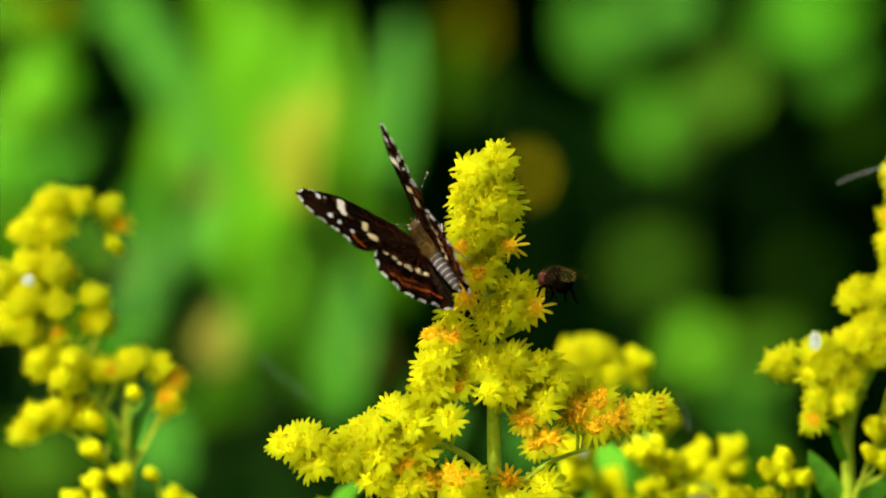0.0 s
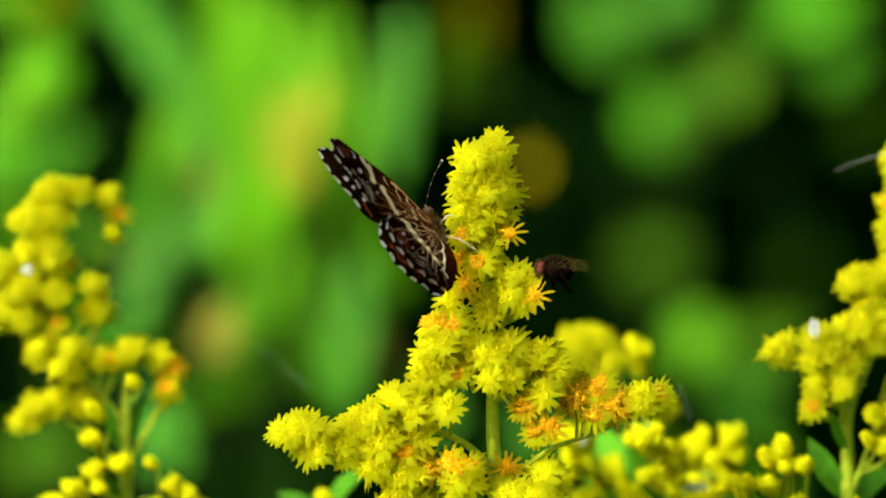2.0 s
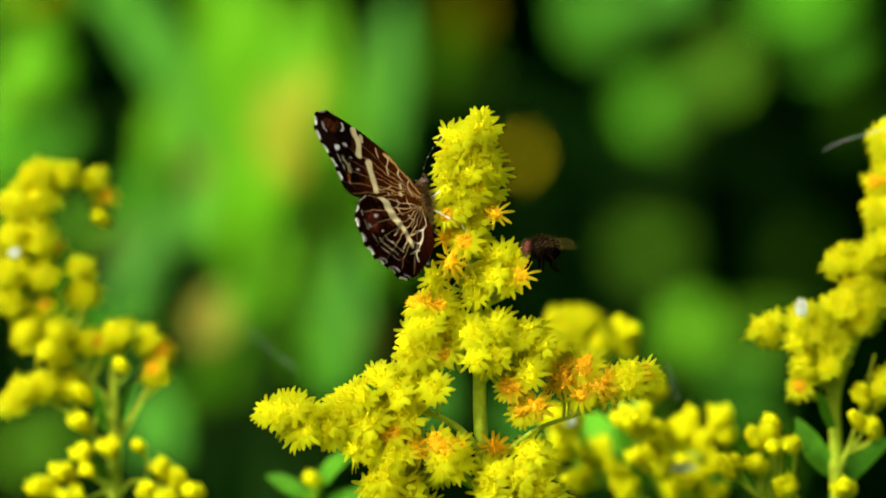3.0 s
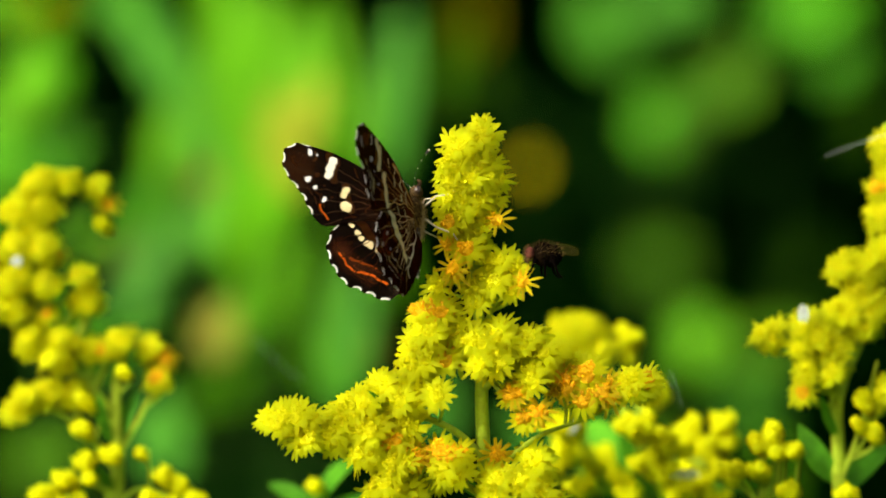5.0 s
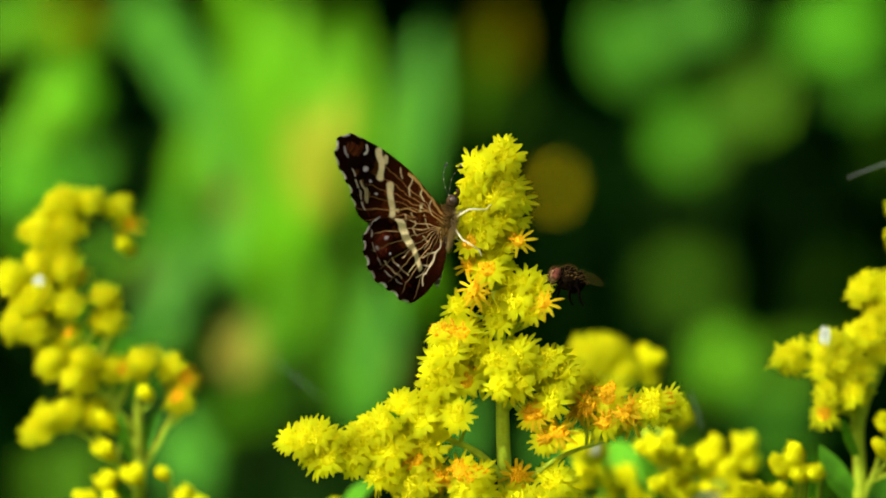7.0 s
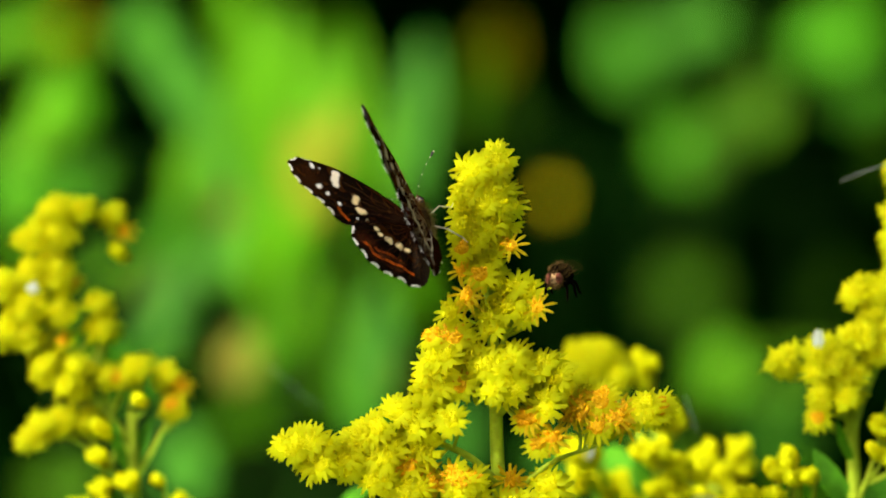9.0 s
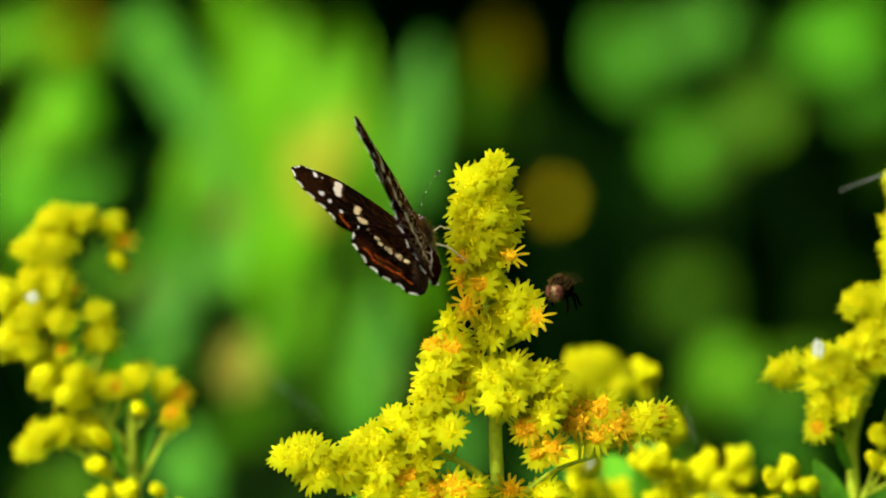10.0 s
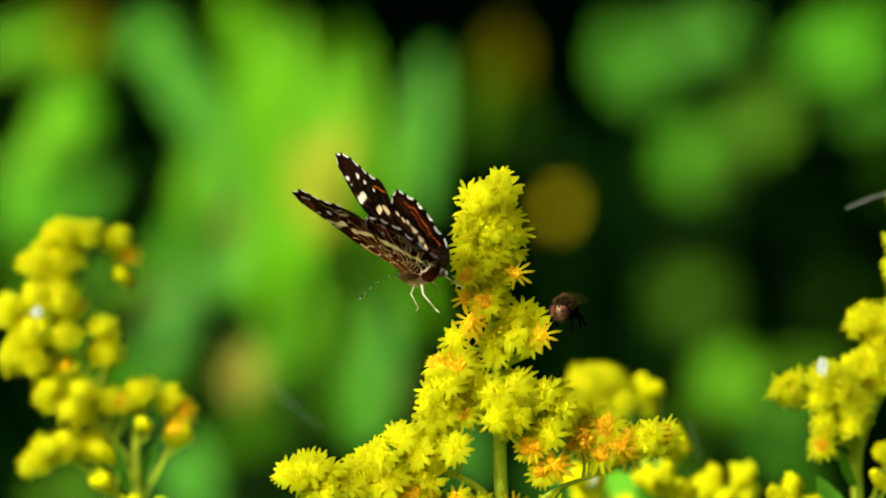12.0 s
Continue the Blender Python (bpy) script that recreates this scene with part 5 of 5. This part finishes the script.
def build_butterfly():
    rnd = random.Random(41)
    bug = thing("butterfly", (0, 0, 1), "small black-brown butterfly with cream band, white fringe and orange lines", "butterfly")
    thorax = Shape()
    thorax.ball((0.3 * MM, 0, -0.3 * MM), (2.4 * MM, 1.25 * MM, 1.2 * MM), 12, 16)
    th = part("thorax", thorax, THORAX_SKIN, bug, "furry golden-brown thorax")
    hair = Shape()
    for _ in range(1300):
        q = Vector((rnd.gauss(0, 1), rnd.gauss(0, 1), rnd.gauss(0.2, 1))).normalized()
        p = Vector((0.3 + 2.35 * q.x, 1.22 * q.y, -0.3 + 1.15 * q.z)) * MM
        d = (q + Vector((-0.9, rnd.gauss(0, .25), rnd.gauss(0, .25)))).normalized()
        ln = rnd.uniform(0.6, 1.5) * MM
        hair.blade([p, p + d * ln * .6, p + d * ln], [.03 * MM, .025 * MM, .004 * MM], q, 0.1, 1 if q.z < -0.25 else 0)
    part("fur", hair, [FUR, BELLY], th)
    ab = Shape()
    ab_line, ab_r = [], []
    for k in range(8):
        for f, sw in ((0.0, 0.93), (0.12, 1.0), (0.78, 1.0), (0.86, 1.03)):
            t = (k + f) / 8
            x = -1.6 - 6.6 * t
            ab_line.append((x * MM, 0, (-0.3 - 0.012 * (x + 1.6) ** 2) * MM))
            ab_r.append(0.92 * (1 - 0.15 * t) * (1 - t ** 4 * 0.7) * sw * MM)
    ab.tube(ab_line + [(-8.4 * MM, 0, -0.9 * MM)], ab_r + [0.08 * MM], 14)
    ab.m = [1 if (i // 14) % 4 == 3 else 0 for i in range(len(ab.f))]
    part("abdomen", ab, [ABDOMEN, ABDOMEN_RING], bug, "grey abdomen with pale rings")
    belly = Shape()
    belly.ball((-0.5 * MM, 0, -0.85 * MM), (2.8 * MM, 0.85 * MM, 0.65 * MM), 12, 14)
    for _ in range(700):
        x, a = rnd.uniform(-3.2, 2.2), rnd.uniform(-1.6, 1.6)
        k = math.sqrt(max(0.05, 1 - ((x + 0.5) / 2.9) ** 2))
        q = Vector((0, math.sin(a), -math.cos(a)))
        p = Vector((x, 0.85 * k * q.y, -0.85 + 0.65 * k * q.z)) * MM
        d = (q + Vector((-1.1, rnd.gauss(0, .3), rnd.gauss(0, .2)))).normalized()
        ln = rnd.uniform(0.4, 1.0) * MM
        belly.blade([p, p + d * ln * .6, p + d * ln], [.035 * MM, .03 * MM, .005 * MM], q, 0.1)
    part("belly", belly, BELLY, bug, "furry cream-coloured underside")
    hd = Shape()
    hd.ball((3.2 * MM, 0, -0.6 * MM), (0.95 * MM, 1.0 * MM, 0.9 * MM), 10, 12)
    hd.tube(smooth_line([(3.9 * MM, 0, -.9 * MM), (4.6 * MM, 0, -1.1 * MM), (4.9 * MM, 0, -.7 * MM)], 3), [.3 * MM] * 5 + [.2 * MM, .08 * MM], 6)
    head = part("head", hd, THORAX_SKIN, bug)
    for sd in (1, -1):
        e = Shape()
        e.ball((3.4 * MM, sd * 0.72 * MM, -0.5 * MM), (0.55 * MM, 0.45 * MM, 0.6 * MM), 10, 12)
        part("eye", e, EYE, head, "dark glossy eye")
        an = Shape()
        line = smooth_line([(3.7 * MM, sd * .3 * MM, -.1 * MM), (4.9 * MM, sd * 1.8 * MM, .5 * MM), (6.4 * MM, sd * 3.5 * MM, .7 * MM), (7.4 * MM, sd * 4.7 * MM, .5 * MM), (8.2 * MM, sd * 5.6 * MM, .2 * MM)], 8)
        n = len(line)
        for i in range(n - 1):
            t = i / (n - 1)
            r = 0.034 if t < 0.8 else 0.034 + 0.15 * math.sin((t - 0.8) / 0.2 * math.pi * 0.85)
            r2 = 0.034 if t + 1 / n < 0.8 else 0.034 + 0.15 * math.sin(min(1, (t + 1 / n - 0.8) / 0.2) * math.pi * 0.85)
            an.tube([line[i], line[i + 1]], [r * MM, r2 * MM], 6, 1 if (i % 6 == 1 and t < 0.8) or t > 0.95 else 0, i in (0, n - 2))
        part("antenna", an, [ANTENNA, PALE_LEG], head, "thin ringed antenna with a club")
        for root, knee, shin, foot in (((1.3, .5, -1.5), (2.6, 1.7, -2.7), (3.0, 2.0, -4.9), (3.8, 2.2, -5.3)), ((-.4, .6, -1.6), (-1.6, 2.0, -2.6), (-2.4, 2.3, -5.0), (-3.2, 2.5, -5.5))):
            lg = Shape()
            lg.tube(smooth_line([Vector((q[0], sd * q[1], q[2])) * MM for q in (root, knee)], 3), [.15 * MM] * 2 + [.13 * MM, .11 * MM], 6)
            lg.tube([Vector((q[0], sd * q[1], q[2])) * MM for q in (knee, shin)], [.11 * MM, .09 * MM], 6)
            lg.tube([Vector((q[0], sd * q[1], q[2])) * MM for q in (shin, foot)], [.08 * MM, .055 * MM], 6)
            part("leg", lg, PALE_LEG, bug, "pale slender leg")
    wings = {}
    for sd, nm in ((1, "left"), (-1, "right")):
        fore = new("forewing", wing_mesh("forewing", FORE, (0.15, 0.7), sd, fore_upper, fore_under, 0.375, 0.70, 7))
        hind = new("hindwing", wing_mesh("hindwing", HIND, (0.2, -0.6), sd, hind_upper, hind_under, 0.245, 0.68, 8))
        for ob, tx in ((fore, "black forewing with cream spots and white fringe"), (hind, "dark hindwing with cream band and orange lines")):
            ob.parent = bug
            tagged(ob, label=tx)
        wings[nm] = (fore, hind)
    return bug, wings


# ---- fly ----
def build_fly():
    rnd = random.Random(51)
    SIZE = 1.06 * MM
    fly = thing("fly", (0, 0, 1), "bristly dark fly with dull red eyes and clear brownish wings", "fly")
    th = Shape()
    th.ball((0.2 * SIZE, 0, 0.1 * SIZE), (1.45 * SIZE, 1.35 * SIZE, 1.55 * SIZE), 12, 16)
    thx = part("thorax", th, FLY_GREY, fly, "grey-striped thorax")
    st = Shape()
    for y in (-.55, -.2, .2, .55):
        line = []
        for i in range(7):
            a = -1.0 + 2.0 * i / 6
            x = 1.3 * a
            line.append(Vector((0.2 + x, y * math.sqrt(1 - 0.75 * a * a), 0.1 + 1.56 * math.sqrt(max(0.02, 1 - a * a * .85 - (y / 1.05) ** 2)))) * SIZE)
        st.tube(line, .09 * SIZE, 5)
    part("stripes", st, FLY_BLACK, thx)
    ab = Shape()
    for k in range(4):
        x0 = -0.55 - 0.43 * k
        ab.tube([(x0 * SIZE, 0, 0), ((x0 - .08) * SIZE, 0, 0), ((x0 - .38) * SIZE, 0, -.05 * SIZE), ((x0 - .46) * SIZE, 0, -.05 * SIZE)],
                [r * SIZE for r in ((1.0, 1.35, 1.5, 1.42), (1.4, 1.55, 1.46, 1.34), (1.32, 1.4, 1.15, 1.02), (1.0, 1.02, .55, .12))[k]], 14)
    part("abdomen", ab, FLY_BLACK, fly, "shiny black abdomen")
    hd = Shape()
    hd.ball((1.85 * SIZE, 0, 0), (0.62 * SIZE, 0.9 * SIZE, 0.9 * SIZE), 10, 14)
    hd.tube([(2.0 * SIZE, 0, -.5 * SIZE), (2.15 * SIZE, 0, -1.1 * SIZE)], [.22 * SIZE, .14 * SIZE], 6)
    head = part("head", hd, FLY_FACE, fly, "pale face")
    for sd in (1, -1):
        e = Shape()
        e.ball((1.92 * SIZE, sd * 0.62 * SIZE, 0.12 * SIZE), (0.58 * SIZE, 0.5 * SIZE, 0.8 * SIZE), 10, 14)
        part("eye", e, FLY_EYE, head, "large dull red eye")
        w = Shape()
        root = Vector((-0.8, sd * 0.6, 1.25)) * SIZE
        tip = Vector((-4.1, sd * 1.7, 0.45)) * SIZE
        d = tip - root
        across = d.cross(Vector((0, sd * 0.7, 0.71))).normalized()
        pts, ws = [], []
        for i in range(11):
            t = i / 10
            pts.append(root + d * t + Vector((0, 0, .12 * SIZE * math.sin(t * 3.1))))
            ws.append(1.0 * SIZE * max(0.06, math.sin(math.pi * min(0.99, 0.06 + 0.94 * t) ** 1.5)) ** 0.6)
        w.blade(pts, ws, (0, sd * 0.7, 0.71), 0.04)
        wing = part("wing", w, FLY_WING, fly, "clear brownish wing")
        vn = Shape()
        for f in (-.75, -.3, .2, .6):
            vn.tube([p + across * (ws[i] * f * min(1, 1.4 * i / 10)) + Vector((0, 0, .02 * SIZE)) for i, p in enumerate(pts[:10])], .022 * SIZE, 4)
        part("veins", vn, FLY_BLACK, wing)
        for x, spread, back in ((0.9, 1.3, 0.9), (0.2, 1.7, -0.2), (-0.4, 1.6, -1.3)):
            lg = Shape()
            lg.tube(smooth_line([Vector((x, sd * .5, -.6)) * SIZE, Vector((x + back * .5, sd * spread, -.9)) * SIZE, Vector((x + back, sd * spread * 1.15, -2.2)) * SIZE, Vector((x + back * 1.5, sd * spread * 1.2, -2.7)) * SIZE], 4),
                    [.24 * SIZE - .012 * SIZE * i for i in range(13)], 6)
            part("leg", lg, FLY_BLACK, fly)
    br = Shape()
    for _ in range(260):
        q = Vector((rnd.gauss(0, 1), rnd.gauss(0, 1), abs(rnd.gauss(0.2, 1)))).normalized()
        on_back = rnd.random() < 0.65
        c, r = (Vector((0.2, 0, 0.1)), Vector((1.45, 1.35, 1.55))) if on_back else (Vector((-1.2, 0, 0)), Vector((1.15, 1.5, 1.48)))
        p = Vector((c.x + r.x * q.x, c.y + r.y * q.y, c.z + r.z * q.z)) * SIZE
        d = (q + Vector((-.6, 0, .2))).normalized()
        br.tube([p, p + d * rnd.uniform(.3, .7) * SIZE], [.034 * SIZE, .008 * SIZE], 3)
    part("bristles", br, FLY_HAIR, thx, "tan bristles")
    beard = Shape()
    for _ in range(260):
        q = Vector((abs(rnd.gauss(.4, .6)), rnd.gauss(0, .8), rnd.gauss(-.1, .8))).normalized()
        p = Vector((1.85 + 0.62 * q.x, 0.95 * q.y, 0.9 * q.z)) * SIZE
        beard.tube([p, p + (q + Vector((0, 0, rnd.uniform(-.6, .4)))).normalized() * rnd.uniform(.25, .6) * SIZE], [.032 * SIZE, .008 * SIZE], 3)
    part("whiskers", beard, FLY_HAIR, head, "tan whiskers")
    return fly


build_ground()
build_meadow_grass()
build_hedge()
build_background()
build_goldenrods()
build_threads()
build_glint_tufts()
butterfly, wings = build_butterfly()
fly = build_fly()

# seconds, place (mm from the point 1 m above the origin), turn (degrees), then the lift of each wing pair and the sweep of the forewings
BUTTERFLY = [
    (0, -2.18, -9.50, 0.66, -66.9, -47.3, 137.1, 66.8, 67.9, 1.8),
    (0.2, -2.03, -9.44, 0.31, -65.4, -43.5, 130.7, 62.4, 59.3, 1.6),
    (0.5, -2.07, -9.36, 0.13, -64.4, -43.3, 132.5, 49.5, 48.5, -0.3),
    (0.7, -2.14, -9.31, 0.23, -67.1, -45.3, 135.3, 40.8, 39.6, -0.7),
    (1, -2.22, -9.22, 0.69, -70.8, -47.3, 138.3, 35.5, 34.2, -1.8),
    (1.5, -2.31, -9.08, 0.47, -67.5, -46.7, 134.7, 62.3, 59.5, 0.4),
    (1.7, -2.17, -9.03, 0.55, -66.6, -48.9, 129.2, 76.9, 74.4, 0.2),
    (2, -1.39, -7.88, 0.63, -63.7, -51.6, 118.2, 86.9, 92.0, -0.5),
    (2.2, -1.29, -6.75, 1.07, -69.0, -56.0, 113.3, 93.3, 93.2, 2.0),
    (2.6, -1.75, -4.50, 1.43, -60.0, -64.6, 102.2, 93.3, 93.3, 0.3),
    (3, -0.97, -4.50, 1.47, -56.9, -66.4, 95.7, 93.0, 93.2, 0.0),
    (4.8, -2.68, -4.50, 0.79, -75.9, -82.1, 104.3, 53.3, 47.4, -0.6),
    (5, -2.27, -4.50, 1.12, -58.3, -82.5, 84.8, 54.1, 52.5, 0.2),
    (5.2, -1.69, -4.50, 1.62, -25.2, -79.6, 48.7, 66.2, 64.9, 1.1),
    (5.4, -1.47, -4.50, 1.77, -16.4, -78.9, 32.1, 68.9, 66.6, 0.9),
    (6, -1.08, -4.50, 2.16, 3.7, -77.6, 6.0, 107.0, 74.0, -4.0),
    (6.5, -1.08, -4.50, 2.48, 4.0, -79.5, 7.0, 107.0, 73.0, -3.5),
    (7, -0.96, -4.50, 2.76, 8.0, -78.0, 3.0, 107.0, 75.0, -4.0),
    (7.2, -1.07, -4.50, 2.76, 3.2, -78.6, 8.0, 107.0, 75.0, -4.0),
    (8.8, -2.88, -7.00, 3.44, -53.8, -50.3, 109.0, 77.5, 80.2, -4.9),
    (9, -2.97, -7.00, 3.66, -61.9, -51.3, 110.9, 76.0, 66.0, -5.5),
    (9.3, -2.68, -7.00, 3.66, -62.1, -47.0, 107.3, 66.4, 60.4, -1.9),
    (9.6, -2.79, -7.00, 3.87, -63.7, -50.5, 107.2, 62.1, 55.8, -3.5),
    (10, -2.79, -7.00, 2.88, -51.8, -45.2, 105.9, 72.6, 75.8, -5.3),
    (10.3, -2.66, -7.00, 2.67, -41.8, -41.0, 104.8, 70.7, 98.7, 0.6),
    (10.5, -2.39, -6.43, 2.73, -54.3, -40.0, 101.6, 88.3, 93.0, 0.1),
    (10.7, -2.62, -5.86, 2.62, -60.2, -38.8, 100.0, 92.4, 91.6, 0.8),
    (10.9, -3.58, -5.29, 2.13, -53.5, -25.4, 117.6, 91.0, 92.5, 0.1),
    (11.1, -4.22, -5.00, 1.19, -44.7, -15.7, 123.3, 91.5, 92.0, -0.0),
    (11.5, -4.46, -5.00, 0.85, -34.6, 2.1, 118.2, 87.5, 94.0, 1.3),
    (11.7, -4.45, -5.00, 0.61, -35.6, 2.1, 120.4, 87.0, 86.0, 0.0),
    (12, -4.28, -5.00, 0.97, -42.5, 0.8, 117.4, 84.5, 74.0, 1.1),
]
# seconds, place in mm, pitch and heading in degrees
FLY = [
    (0, 15.18, -5.00, -4.25, -5, 140),
    (0.5, 15.79, -5.00, -4.47, -5, 168),
    (1, 15.56, -5.00, -4.55, -5, 180),
    (1.5, 15.33, -5.00, -4.62, -5, 180),
    (2, 15.18, -5.00, -4.47, -5, 184),
    (2.6, 15.33, -5.00, -4.62, -5, 186),
    (3, 15.26, -5.00, -4.40, -5, 186),
    (5, 15.33, -5.00, -4.32, -5, 186),
    (6, 15.18, -5.00, -4.47, -8, 190),
    (6.5, 15.10, -5.00, -5.08, -32, 212),
    (7, 15.64, -5.00, -4.78, -18, 200),
    (7.2, 15.56, -5.00, -4.78, -16, 200),
    (8.8, 15.49, -5.00, -3.79, 12, 250),
    (9.3, 15.41, -5.00, -3.79, 12, 250),
    (10, 15.56, -5.00, -4.10, 12, 250),
    (11, 15.34, -5.00, -3.72, 12, 250),
    (11.5, 15.26, -5.00, -3.87, 12, 250),
    (12, 15.56, -5.00, -4.40, 12, 250),
]


def motions():
    walk(butterfly, [(t, pose(x * MM, y * MM, 1 + z * MM, rx, ry, rz)) for t, x, y, z, rx, ry, rz, *_ in BUTTERFLY])
    for nm, sd in (("left", 1), ("right", -1)):
        fore, hind = wings[nm]
        lifts = [(r[0], r[7] if sd > 0 else r[8], r[9]) for r in BUTTERFLY]
        walk(fore, [(t, pose(0, sd * 0.9 * MM, 0.12 * MM, sd * a) @ pose(0, 0, 0, 0, 0, -sd * w)) for t, a, w in lifts])
        walk(hind, [(t, pose(0, sd * 0.9 * MM, 0, sd * a)) for t, a, w in lifts])
    walk(fly, [(t, pose(x * MM, y * MM, 1 + z * MM, 0, pitch, heading)) for t, x, y, z, pitch, heading in FLY])


motions()
